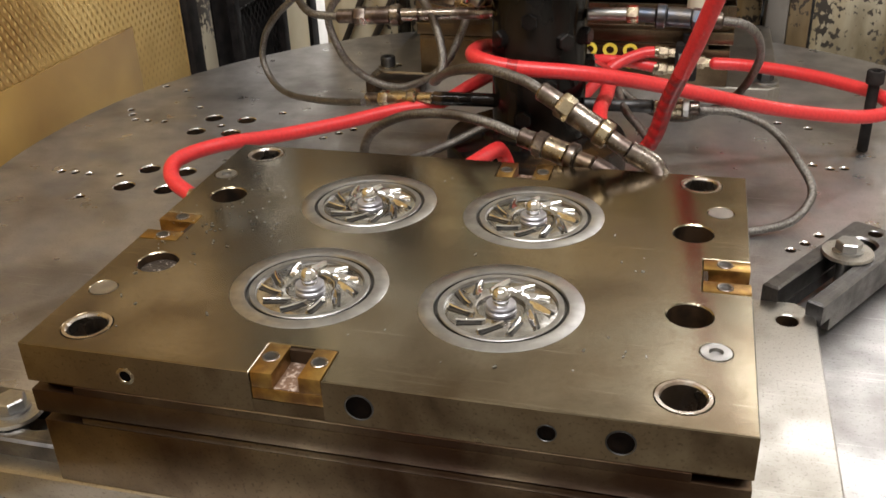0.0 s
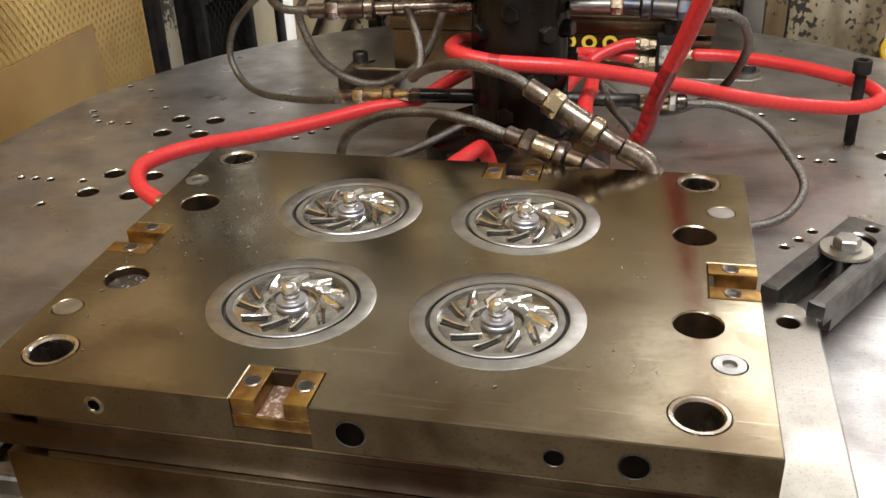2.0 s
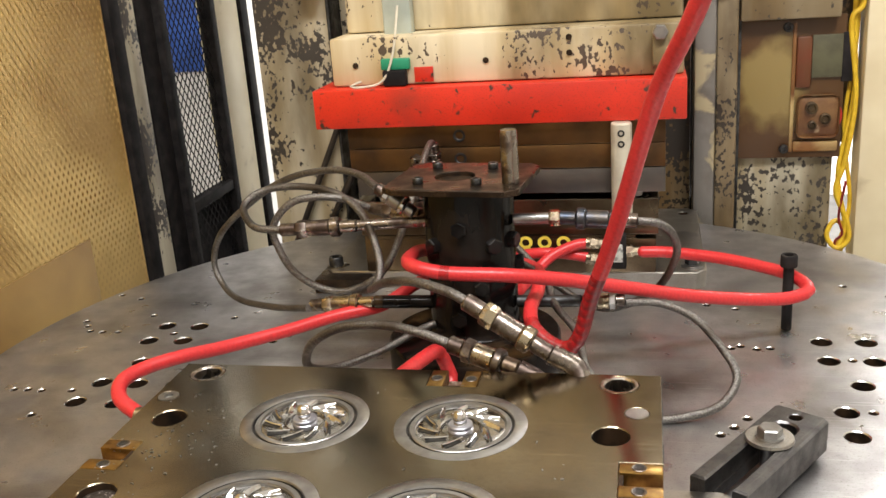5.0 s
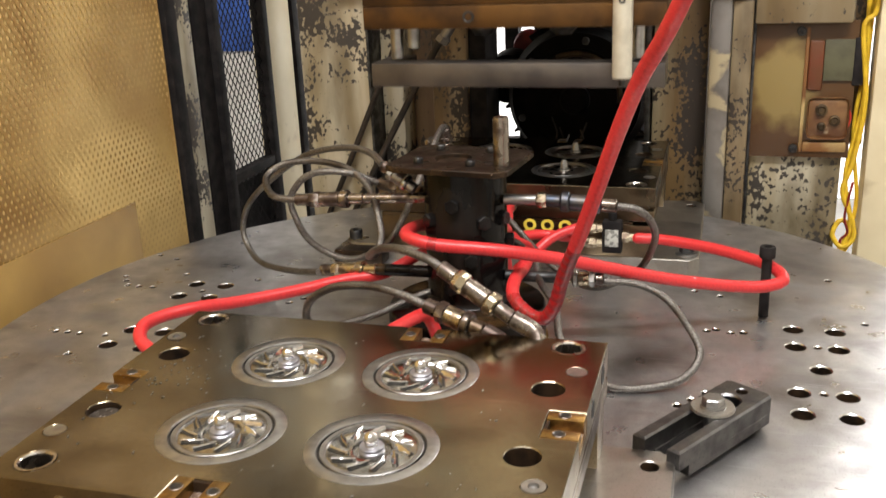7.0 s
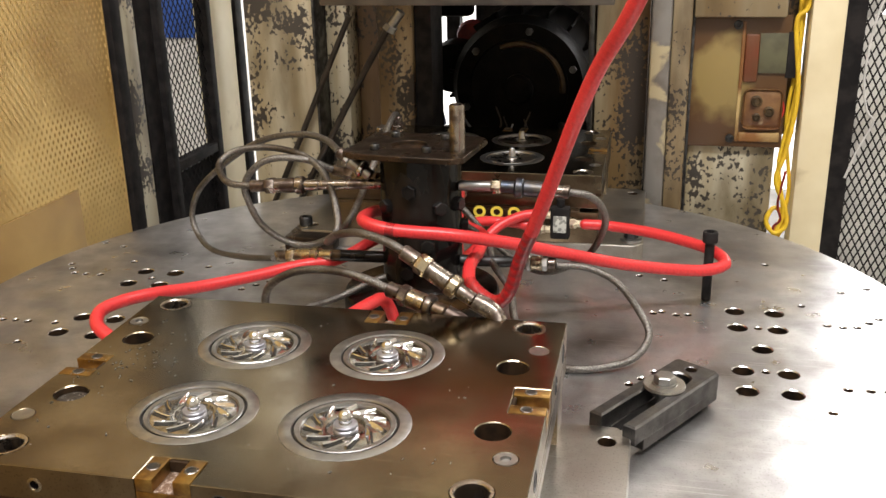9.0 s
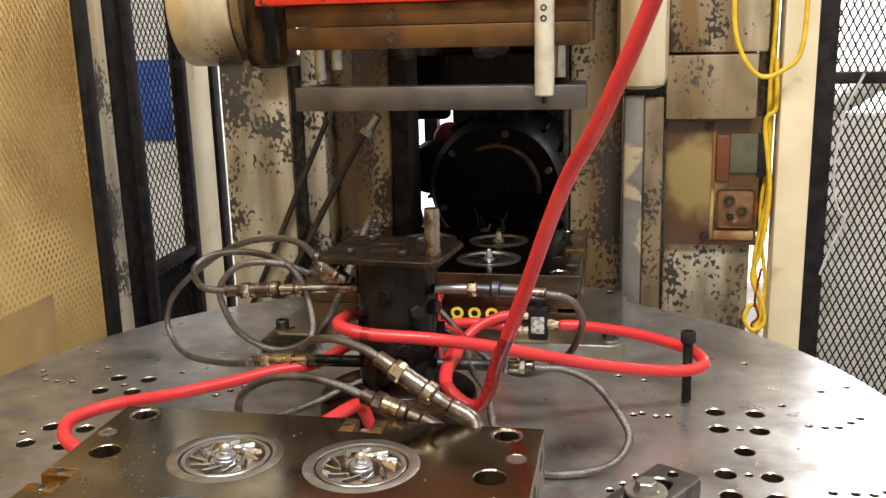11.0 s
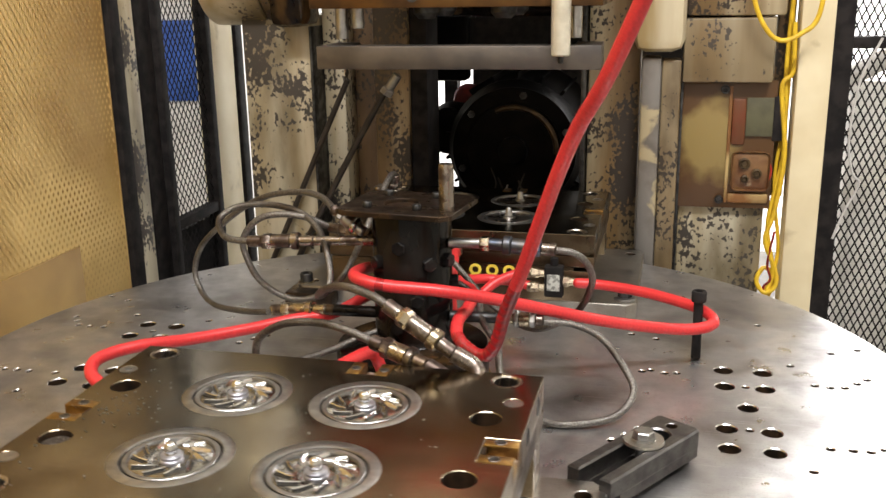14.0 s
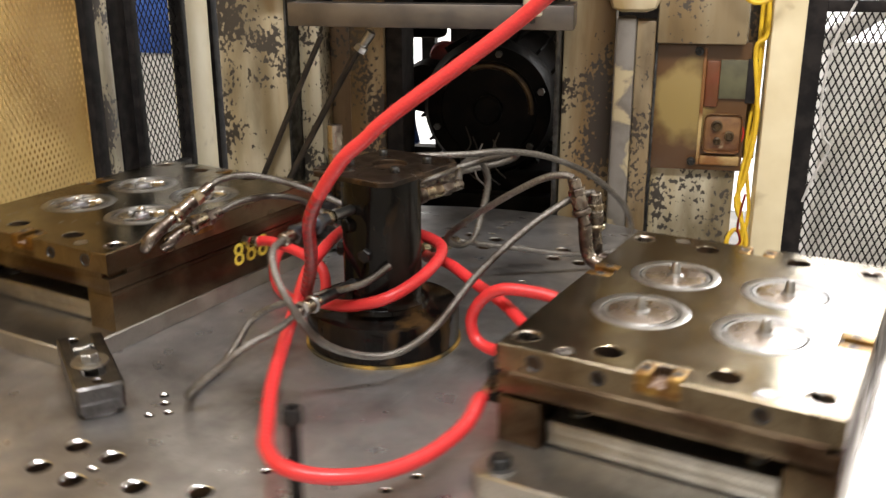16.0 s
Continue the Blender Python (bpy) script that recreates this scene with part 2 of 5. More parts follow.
def box(bm, x0, x1, y0, y1, z0, z1, bevel=0.0, m=None):
    r = bmesh.ops.create_cube(bm, size=1)["verts"]
    for v in r:
        v.co = Vector((x0 + (v.co.x + 0.5) * (x1 - x0), y0 + (v.co.y + 0.5) * (y1 - y0), z0 + (v.co.z + 0.5) * (z1 - z0)))
    if bevel:
        es = list({e for v in r for e in v.link_edges})
        out = bmesh.ops.bevel(bm, geom=es, offset=bevel, segments=2, profile=0.5, affect="EDGES")
        r = list({v for f in out["faces"] for v in f.verts} | {v for v in r if v.is_valid})
    if m is not None:
        bmesh.ops.transform(bm, matrix=m, verts=r)
    return bm


def lathe(bm, profile, seg=32, m=None, phase=0.0):
    """Turns a profile of (radius, height) about z."""
    rings, made = [], []
    for r, z in profile:
        if r < 1e-6:
            ring = [bm.verts.new((0, 0, z))]
        else:
            ring = [bm.verts.new((r * math.cos(phase + 2 * math.pi * i / seg), r * math.sin(phase + 2 * math.pi * i / seg), z)) for i in range(seg)]
        rings.append(ring)
        made += ring
    for a, b in zip(rings, rings[1:]):
        if len(a) == 1 and len(b) == 1:
            continue
        for i in range(seg):
            j = (i + 1) % seg
            if len(a) == 1:
                bm.faces.new((a[0], b[j], b[i]))
            elif len(b) == 1:
                bm.faces.new((a[i], a[j], b[0]))
            else:
                bm.faces.new((a[i], a[j], b[j], b[i]))
    if m is not None:
        bmesh.ops.transform(bm, matrix=m, verts=made)
    return bm


def along(p0, p1):
    """A pose at p0 whose z runs to p1."""
    d = Vector(p1) - Vector(p0)
    return Matrix.Translation(p0) @ d.to_track_quat("Z", "Y").to_matrix().to_4x4()


def rod(bm, p0, p1, r, seg=20, bevel=0.0008):
    n = (Vector(p1) - Vector(p0)).length
    return lathe(bm, [(0, 0), (r - bevel, 0), (r, bevel), (r, n - bevel), (r - bevel, n), (0, n)], seg, along(p0, p1))


def smooth_line(points, n):
    """A smooth line through the points, in n even steps."""
    P = [Vector(p) for p in points]
    P = [2 * P[0] - P[1]] + P + [2 * P[-1] - P[-2]]
    fine = []
    for a, b, c, d in zip(P, P[1:], P[2:], P[3:]):
        for k in range(24):
            t = k / 24
            fine.append(0.5 * (2 * b + (c - a) * t + (2 * a - 5 * b + 4 * c - d) * t * t + (3 * b - a - 3 * c + d) * t**3))
    fine.append(P[-2])
    at = [0.0]
    for a, b in zip(fine, fine[1:]):
        at.append(at[-1] + (b - a).length)
    out, k = [], 0
    for i in range(n + 1):
        s = at[-1] * i / n
        while k < len(at) - 2 and at[k + 1] < s:
            k += 1
        w = (s - at[k]) / max(at[k + 1] - at[k], 1e-9)
        out.append(fine[k].lerp(fine[k + 1], w))
    return out


def pipe(bm, points, r, n=60, seg=14):
    line = smooth_line(points, n)
    up, rings = Vector((0.3, 0.2, 1)).normalized(), []
    for i, p in enumerate(line):
        d = (line[min(i + 1, n)] - line[max(i - 1, 0)]).normalized()
        side = d.cross(up)
        side = side.normalized() if side.length > 1e-4 else Vector((1, 0, 0))
        up = side.cross(d).normalized()
        rings.append([bm.verts.new(p + r * (math.cos(a) * side + math.sin(a) * up)) for a in (2 * math.pi * k / seg for k in range(seg))])
    for a, b in zip(rings, rings[1:]):
        for k in range(seg):
            j = (k + 1) % seg
            bm.faces.new((a[k], a[j], b[j], b[k]))
    bm.faces.new(rings[0][::-1])
    bm.faces.new(rings[-1])
    return bm


def slab(bm, outline, z0, z1, holes=(), chamfer=0.001, rim=0):
    """A slab of the given outline with round holes: (x, y, radius, depth)."""
    cx = sum(p[0] for p in outline) / len(outline)
    cy = sum(p[1] for p in outline) / len(outline)

    def loop(pts, z, k=0.0):
        vs = []
        n = len(pts)
        for i, (x, y) in enumerate(pts):
            (ax, ay), (bx, by) = pts[i - 1], pts[(i + 1) % n]
            d0, d1 = Vector((x - ax, y - ay)).normalized(), Vector((bx - x, by - y)).normalized()
            nrm = Vector((-d0.y - d1.y, d0.x + d1.x))
            nrm = nrm / max(nrm.length_squared / 2, 0.5)
            vs.append(bm.verts.new((x + nrm.x * k, y + nrm.y * k, z)))
        return vs

    top, mid, low = loop(outline, z1, chamfer), loop(outline, z1 - chamfer), loop(outline, z0)
    n = len(outline)
    for a, b in ((top, mid), (mid, low)):
        for i in range(n):
            j = (i + 1) % n
            bm.faces.new((b[i], b[j], a[j], a[i]))
    bm.faces.new(low[::-1])
    edges = [bm.edges.get((top[i], top[(i + 1) % n])) for i in range(n)]
    for x, y, r, depth in holes:
        seg = 28 if r > 0.008 else 16
        c = min(0.0008, r * 0.15) if not rim else min(0.0012, r * 0.22)
        ring = [bm.verts.new((x + (r + c) * math.cos(2 * math.pi * i / seg), y + (r + c) * math.sin(2 * math.pi * i / seg), z1)) for i in range(seg)]
        wall = [bm.verts.new((x + r * math.cos(2 * math.pi * i / seg), y + r * math.sin(2 * math.pi * i / seg), z1 - c)) for i in range(seg)]
        deep = [bm.verts.new((v.co.x, v.co.y, z1 - depth)) for v in wall]
        for i in range(seg):
            j = (i + 1) % seg
            edges.append(bm.edges.new((ring[i], ring[j])))
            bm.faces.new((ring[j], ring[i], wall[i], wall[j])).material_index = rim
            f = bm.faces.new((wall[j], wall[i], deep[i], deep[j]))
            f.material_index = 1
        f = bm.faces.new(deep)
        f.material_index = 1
    bmesh.ops.triangle_fill(bm, use_beauty=True, edges=edges)
    for f in bm.faces:
        if abs(f.normal.z) > 0.9 and f.calc_center_median().z > z1 - 1e-5 and f.normal.z < 0:
            f.normal_flip()
    return bm


def mesh(name, bm, mats, sharp=35):
    me = bpy.data.meshes.new(name)
    bmesh.ops.recalc_face_normals(bm, faces=bm.faces)
    for e in bm.edges:
        if len(e.link_faces) == 2 and e.calc_face_angle(0) > radians(sharp):
            e.smooth = False
    for f in bm.faces:
        f.smooth = True
    bm.to_mesh(me)
    bm.free()
    for m in mats if isinstance(mats, (list, tuple)) else [mats]:
        me.materials.append(m)
    return me


def part(name, bm, mats, parent=None, label="", m=None):
    """One mesh object, under a thing or under a part."""
    ob = new(name, mesh(name, bm, mats) if isinstance(bm, bmesh.types.BMesh) else bm)
    ob.parent = parent
    if m is not None:
        ob.matrix_basis = m
    if label:
        ob["label"] = label
    return ob


def thing(name, m, label, category, group="", kind=""):
    ob = new(name)
    ob.empty_display_size = 0.02
    ob.matrix_basis = m
    return tagged(ob, label, category, group, kind)


def B():
    return bmesh.new()


SPIN = []


def spins(ob):
    SPIN.append(ob)
    return ob


def circle(r, n, cx=0.0, cy=0.0):
    return [(cx + r * math.cos(2 * math.pi * i / n), cy + r * math.sin(2 * math.pi * i / n)) for i in range(n)]


# ---- the rotary table ----
HOLES_RIGHT = [(0.39, 0.1025), (0.439, 0.1025), (0.39, 0.0505), (0.438, 0.0505), (0.414, -0.0095), (0.387, -0.0705), (0.436, -0.0715), (0.388, -0.1195), (0.435, -0.1205)]
HOLES_LEFT = [(-0.452, 0.1155), (-0.404, 0.1155), (-0.453, 0.0665), (-0.405, 0.0685), (-0.429, 0.0025), (-0.449, -0.0565), (-0.453, -0.1065), (-0.402, -0.0565), (-0.402, -0.1065)]
TAPS = [(0.415, 0.0525), (0.412, -0.0695), (-0.582, 0.1275), (-0.556, 0.0935), (-0.536, 0.0915), (-0.513, 0.0925), (-0.491, 0.1515), (-0.57, 0.1105), (-0.367, 0.1485), (-0.584, 0.2285),
        (-0.545, 0.2145), (-0.551, -0.0815), (-0.533, -0.0805), (-0.514, -0.0815), (-0.488, -0.1405), (-0.475, -0.0795), (-0.429, 0.0905), (0.287, 0.0795), (0.298, 0.0855), (0.316, 0.0785),
        (0.331, 0.0815), (0.267, 0.2145), (0.302, 0.2015), (0.534, 0.1905), (0.57, 0.2095), (0.499, 0.0745), (0.517, 0.0715), (0.534, 0.0745), (0.551, 0.0905), (0.565, 0.1055),
        (0.47, -0.1545), (0.494, -0.0985), (0.517, -0.0975), (0.535, -0.0975), (0.55, -0.0895), (0.476, 0.1345), (0.446, 0.2865), (0.262, -0.1255), (0.276, -0.1095), (0.29, -0.0905),
        (0.305, -0.1045), (-0.252, 0.1065), (-0.266, 0.0905), (-0.28, 0.0715)]


def rotary_table():
    t = spins(thing("rotary_table", pose(0, 0, 0), "large round ground steel rotary table with drilled holes", "rotary table"))
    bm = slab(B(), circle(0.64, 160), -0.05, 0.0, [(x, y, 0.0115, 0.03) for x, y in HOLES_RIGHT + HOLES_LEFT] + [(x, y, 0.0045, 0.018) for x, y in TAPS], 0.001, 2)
    part("tabletop", bm, [TABLE_STEEL, HOLE_SHADE, RIM_GLINT], t)
    part("skirt", lathe(B(), [(0.55, -0.3), (0.6, -0.3), (0.6, -0.05), (0.55, -0.05)], 96), BLACK_PAINT, t)


rotary_table()

# ---- the lower molds ----
MOLD_EDGE = material("browned_mold_edge", (0.25, 0.20, 0.13), 0.26, 1.0, (0.15, 0.11, 0.065), 13, (0.35, 0.65), 0.04, 240, 0.4, third=(0.07, 0.045, 0.025), scale3=16, spread3=(0.52, 0.72), specks=(0.05, 0.034, 0.02), scratch=(0.40, 0.33, 0.22))
DISC_STEEL = material("pewter_disc", (0.42, 0.37, 0.33), 0.22, 1.0, (0.33, 0.28, 0.24), 40, (0.4, 0.6), 0.03, 240, 0.34)
BUSH_STEEL = material("oily_bush_steel", (0.50, 0.46, 0.41), 0.22, 1.0, (0.26, 0.205, 0.155), 45, (0.46, 0.64), 0.03, 260, 0.4)
SOCKETS = [(-0.0635, 0.0632), (0.0600, 0.0632), (-0.0622, -0.0612), (0.0612, -0.0612)]
BUSHES = [(0.1753, 0.1377), (-0.1802, 0.1378), (0.171, -0.1308), (-0.1773, -0.1319)]
BORES = [(-0.1756, 0.0569), (-0.1756, -0.0510), (0.1715, 0.0561), (0.1719, -0.0504)]
PLUGS = [(-0.1951, 0.0936), (-0.1929, -0.0893), (0.1896, 0.0916), (0.187, -0.0864)]


def hexagon(bm, x, y, z, r, h, m=None):
    mm = pose(x, y, z) if m is None else m @ pose(x, y, z)
    return lathe(bm, [(0, 0), (r, 0), (r, h * 0.85), (r * 0.88, h), (r * 0.5, h), (0, h)], 6, mm)


def cap_screw(bm, x, y, z, r, h, m=None):
    """A socket head screw."""
    mm = pose(x, y, z) if m is None else m @ pose(x, y, z)
    lathe(bm, [(r * 0.96, 0), (r, h * 0.1), (r, h * 0.88), (r * 0.9, h), (r * 0.55, h)], 20, mm)
    return lathe(bm, [(r * 0.55, h), (r * 0.5, h * 0.45), (0, h * 0.45)], 6, mm)


def side_lock(mold, m, label):
    """A lock block let into the edge of the plate; y runs outward."""
    lock = part("side_lock", box(B(), -0.0210, 0.0210, -0.0292, -0.0003, -0.0182, -0.0105, 0.0005), GOLD, mold, label, m)
    part("ledge", box(B(), -0.0212, 0.0212, -0.0293, -0.0002, -0.0268, -0.0184), MOLD_EDGE, lock)
    part("pocket_floor", box(B(), -0.0072, 0.0078, -0.0285, -0.0010, -0.0108, -0.0098, 0.0004), OLD_RESIDUE, lock, "pocket floor crusted with old resin")
    part("pocket_back", box(B(), -0.0072, 0.0078, -0.0291, -0.0262, -0.0096, -0.0012), HOLE_SHADE, lock)
    for s in (-1, 1):
        part("cheek", box(B(), s * 0.0142 - 0.0066, s * 0.0142 + 0.0066, -0.0292, -0.0003, -0.0103, 0.0001, 0.0007), GOLD, lock)
        bm = lathe(B(), [(0.0052, -0.001), (0.0052, 0.0004), (0.0047, 0.0008), (0.0038, 0.0006)], 20, pose(s * 0.0145, -0.016, 0))
        screw = part("screw", bm, FITTING, lock)
        part("screw_socket", lathe(B(), [(0.0038, 0.0006), (0.0028, 0.0003), (0.0016, 0.0003), (0, 0.0003)], 16, pose(s * 0.0145, -0.016, 0)), GROOVE, screw)


def notched():
    hx, hy, w, d = 0.208, 0.1565, 0.0212, 0.0295
    return [(-hx, -hy), (-0.04 - w, -hy), (-0.04 - w, -hy + d), (-0.04 + w, -hy + d), (-0.04 + w, -hy), (hx, -hy),
            (hx, -w), (hx - d, -w), (hx - d, w), (hx, w), (hx, hy), (0.04 + w, hy), (0.04 + w, hy - d), (0.04 - w, hy - d), (0.04 - w, hy), (-hx, hy),
            (-hx, w), (-hx + d, w), (-hx + d, -w), (-hx, -w)]


COLLAR_GREY = material("grey_collar", (0.42, 0.42, 0.45), 0.34, 0.8, (0.30, 0.30, 0.33), 80)


def blade_mesh():
    """A curved wedge: high along its leading edge, sloping off behind."""
    bm = B()
    n, rows = 7, []
    for i in range(n):
        u = i / (n - 1)
        x, bow = -0.0088 + 0.0176 * u, 0.0009 * (1 - (2 * u - 1) ** 2)
        w = 0.0010 + 0.0018 * math.sin(math.pi * min(u * 0.9 + 0.12, 1))
        rows.append([bm.verts.new(p) for p in ((x, bow, -0.001), (x, bow + 0.0001, 0.0019), (x, bow - 0.0006, 0.0024), (x, bow - 0.0012, 0.0021), (x, bow - w - 0.0010, 0.0003), (x, bow - w - 0.0012, -0.001))])
    for a_, b_ in zip(rows, rows[1:]):
        for k in range(5):
            bm.faces.new((a_[k], a_[k + 1], b_[k + 1], b_[k]))
    bm.faces.new(rows[0])
    bm.faces.new(rows[-1][::-1])
    return mesh("blade", bm, BRIGHT, 40)


BLADE = blade_mesh()
# slots are not cut: flush dark strips put their shade in the colour
SLOT_SHADE = mesh("slot_shade", box(B(), -0.0070, 0.0085, 0.0008, 0.0026, -0.0004, 0.0004), GROOVE)


def blades(ring, x, y, z):
    for k in range(11):
        m = pose(x, y, z) @ pose(0, 0, 0, 0, 0, 360 * k / 11 + 8) @ pose(0.0245, -0.001, 0, 0, 0, -46)
        part("blade", BLADE, None, ring, "", m)
        part("slot_shade", SLOT_SHADE, None, ring, "", m)


def debris():
    """Bright flakes of metal and plastic left on the mold."""
    rnd = random.Random(5)
    bm = B()
    for k in range(130):
        if k < 80:
            x, y = rnd.gauss(-0.165, 0.022), rnd.gauss(-0.405, 0.035)
        else:
            x, y = rnd.uniform(-0.2, 0.18), rnd.uniform(-0.56, -0.28)
        if min(math.hypot(x - a + 0.0039, y - b_ + 0.4214) for a, b_ in SOCKETS) < 0.05 or min(math.hypot(x - a + 0.0039, y - b_ + 0.4214) for a, b_ in BORES + BUSHES) < 0.018 or not -0.21 < x < 0.19:
            continue
        w = rnd.uniform(0.0004, 0.0013)
        box(bm, -w, w, -w * 0.4, w * 0.4, 0, w * 0.5, 0, pose(x, y, 0.1301, 0, 0, rnd.uniform(0, 180)))
    ob = spins(part("metal_flakes", bm, RING_STEEL))
    tagged(ob, "scattered bright metal flakes lying on the mold plate", "debris", "", "stuff")


def lower_mold(m, label, filled):
    mold = spins(thing("injection_mold", m, label, "mold", "molds on the table"))
    holes = [(x, y, 0.0150, 0.05) for x, y in BUSHES] + [(x, y, 0.0135, 0.026) for x, y in BORES] + [(x, y, 0.0498, 0.005) for x, y in SOCKETS] + [(x, y, 0.0088, 0.003) for x, y in PLUGS]
    holes = [(x, y, r, min(d, 0.0265)) for x, y, r, d in holes]
    bm = slab(B(), notched(), 0.103, 0.130, holes, 0.0007)
    bm.normal_update()
    for face in bm.faces:
        if face.material_index == 0 and abs(face.normal.z) < 0.5:
            face.material_index = 2
    part("cavity_plate", bm, [MOLD_STEEL, HOLE_SHADE, MOLD_EDGE], mold, "brown-stained ground steel plate")
    bm = B()
    hx, hy, nx, ny = 0.208, 0.1565, 0.030, 0.012
    notch = [(-hx, -hy + ny), (-hx + nx, -hy + ny), (-hx + nx, -hy), (hx - nx, -hy), (hx - nx, -hy + ny), (hx, -hy + ny), (hx, hy - ny), (hx - nx, hy - ny), (hx - nx, hy), (-hx + nx, hy), (-hx + nx, hy - ny), (-hx, hy - ny)]
    slab(bm, notch, 0.0965, 0.1025, (), 0.0008)
    box(bm, -0.208, 0.208, -0.1565, 0.1565, 0.0800, 0.0962, 0.0008)
    box(bm, -0.200, 0.200, -0.150, 0.150, 0.0785, 0.1028)
    part("support_plate", bm, MOLD_SIDE, mold)
    for s in (-1, 1):
        bm = box(B(), -0.205, 0.205, min(s * 0.156, s * 0.112), max(s * 0.156, s * 0.112), 0.0252, 0.0735, 0.001)
        box(bm, -0.178, 0.205, min(s * 0.156, s * 0.112), max(s * 0.156, s * 0.112), 0.0737, 0.0785, 0.0006)
        part("rail", bm, MOLD_SIDE, mold)
    bm = box(B(), -0.192, 0.192, -0.109, 0.109, 0.0275, 0.040, 0.001)
    box(bm, -0.194, 0.194, -0.109, 0.109, 0.0405, 0.053, 0.001)
    part("ejector_plate", bm, PLATE_STEEL, mold)
    for x in (-0.165, 0.165):
        for y in (-0.085, 0.085):
            bm = B()
            pts = [(x + 0.011 * math.cos(k * 0.7), y + 0.011 * math.sin(k * 0.7), 0.053 + 0.0245 * k / 45) for k in range(46)]
            pipe(bm, pts, 0.0018, 180, 6)
            part("return_spring", bm, DARK_STEEL, mold)
    hx, hy, c = 0.272, 0.1565, 0.014
    corner = [(-hx + c, -hy), (hx - c, -hy), (hx, -hy + c), (hx, hy - c), (hx - c, hy), (-hx + c, hy), (-hx, hy - c), (-hx, -hy + c)]
    bm = slab(B(), corner, 0.0005, 0.025, [(0.250, 0.1275, 0.0085, 0.02), (-0.250, -0.1275, 0.0085, 0.02)], 0.0015)
    part("clamp_plate", bm, [PLATE_STEEL, HOLE_SHADE], mold, "scuffed bright steel base plate")
    for x, y in ((0.254, -0.129), (-0.254, 0.129)):
        bolt = part("bolt", lathe(B(), [(0.016, 0.025), (0.016, 0.029), (0.007, 0.029)], 28, pose(x, y, 0)), RING_STEEL, mold)
        part("bolt_head", hexagon(B(), x, y, 0.029, 0.0105, 0.010), DARK_STEEL, bolt)
    for x, y in SOCKETS:
        ring = part("socket_ring", lathe(B(), [(0.0504, -0.004), (0.0504, 0.0002), (0.0501, 0.0004), (0.0412, 0.0003), (0.0405, -0.0010)], 72, pose(x, y, 0.13)), RING_STEEL, mold, "ground steel ring insert")
        part("groove", lathe(B(), [(0.0405, -0.0009), (0.0402, -0.0022), (0.0388, -0.0024), (0.0385, -0.0006)], 72, pose(x, y, 0.13)), GROOVE, ring, "dark groove")
        part("inner_ring", lathe(B(), [(0.0385, -0.0006), (0.0380, -0.0001), (0.0348, -0.0002), (0.0344, -0.0014), (0.0340, -0.0030)], 72, pose(x, y, 0.13)), RING_STEEL, ring)
        if filled:
            part("cavity_floor", lathe(B(), [(0.0344, -0.0020), (0.0330, -0.0016), (0.0165, -0.0008), (0.0150, -0.0012), (0.0140, -0.0034), (0, -0.0036)], 56, pose(x, y, 0.13)), CAVITY, ring, "polished cavity floor")
            blades(ring, x, y, 0.1288)
            part("collar", lathe(B(), [(0.0096, 0), (0.0096, 0.0022), (0.0090, 0.0028), (0.0086, 0.0031), (0.0093, 0.0038), (0.0093, 0.0054), (0.0086, 0.0062), (0.0050, 0.0064)], 32, pose(x, y, 0.1258)), COLLAR_GREY, ring, "dull grey metal collar")
            part("hub", lathe(B(), [(0.0054, 0), (0.0050, 0.0018)] + [(0.0057 * math.cos(radians(d)), 0.0052 + 0.0060 * math.sin(radians(d))) for d in (-40, -15, 10, 35, 55, 72, 90)], 28, pose(x, y, 0.1316)), BRIGHT, ring, "bright rounded steel hub")
        else:
            part("core", lathe(B(), [(0.0342, -0.0020), (0.0338, -0.0002), (0.033, 0.0), (0, 0.0002)], 48, pose(x, y, 0.13)), DISC_STEEL, ring, "smooth warm-toned disc")
            part("hub", lathe(B(), [(0.0095, 0), (0.009, 0.0015), (0.0062, 0.003), (0.0045, 0.014), (0.0030, 0.0162), (0, 0.0165)], 24, pose(x, y, 0.1298)), RING_STEEL, ring)
    for x, y in BUSHES:
        part("guide_bush", lathe(B(), [(0.0148, -0.02), (0.0148, 0.0003), (0.0128, 0.0003), (0.0118, -0.001), (0.0118, -0.022)], 36, pose(x, y, 0.13)), BUSH_STEEL, mold)
    if filled:
        part("residue", lathe(B(), [(0.0133, -0.006), (0.009, -0.0052), (0.004, -0.0058), (0, -0.005)], 28, pose(*BORES[1], 0.13)), BORE_CRUST, mold, "crust of old resin in a bore")
    for i, (x, y) in enumerate(PLUGS):
        prof = [(0.0086, -0.003), (0.0086, 0.0002), (0.0040, 0.0002), (0.0036, -0.002), (0, -0.002)] if i in (0, 3) else [(0.0086, -0.003), (0.0086, 0.0001), (0, 0.0001)]
        part("plug", lathe(B(), prof, 28, pose(x, y, 0.13)), RING_STEEL, mold)
    word = "brown coated side lock with two screws"
    side_lock(mold, pose(-0.04, -0.1565, 0.13, 0, 0, 180), word)
    side_lock(mold, pose(0.04, 0.1565, 0.13), word)
    side_lock(mold, pose(0.208, 0, 0.13, 0, 0, -90), word)
    side_lock(mold, pose(-0.208, 0, 0.13, 0, 0, 90), word)
    # ports in the front and end faces, flush, with the bore's shade painted on
    for x, r, mat_ in ((-0.140, 0.0058, GOLD), (0.002, 0.0085, DARK_STEEL), (0.104, 0.0055, DARK_STEEL), (0.142, 0.008, DARK_STEEL)):
        face = pose(x, -0.1565, 0.1155, 90)
        q = 0.6 if mat_ is GOLD else 0.88
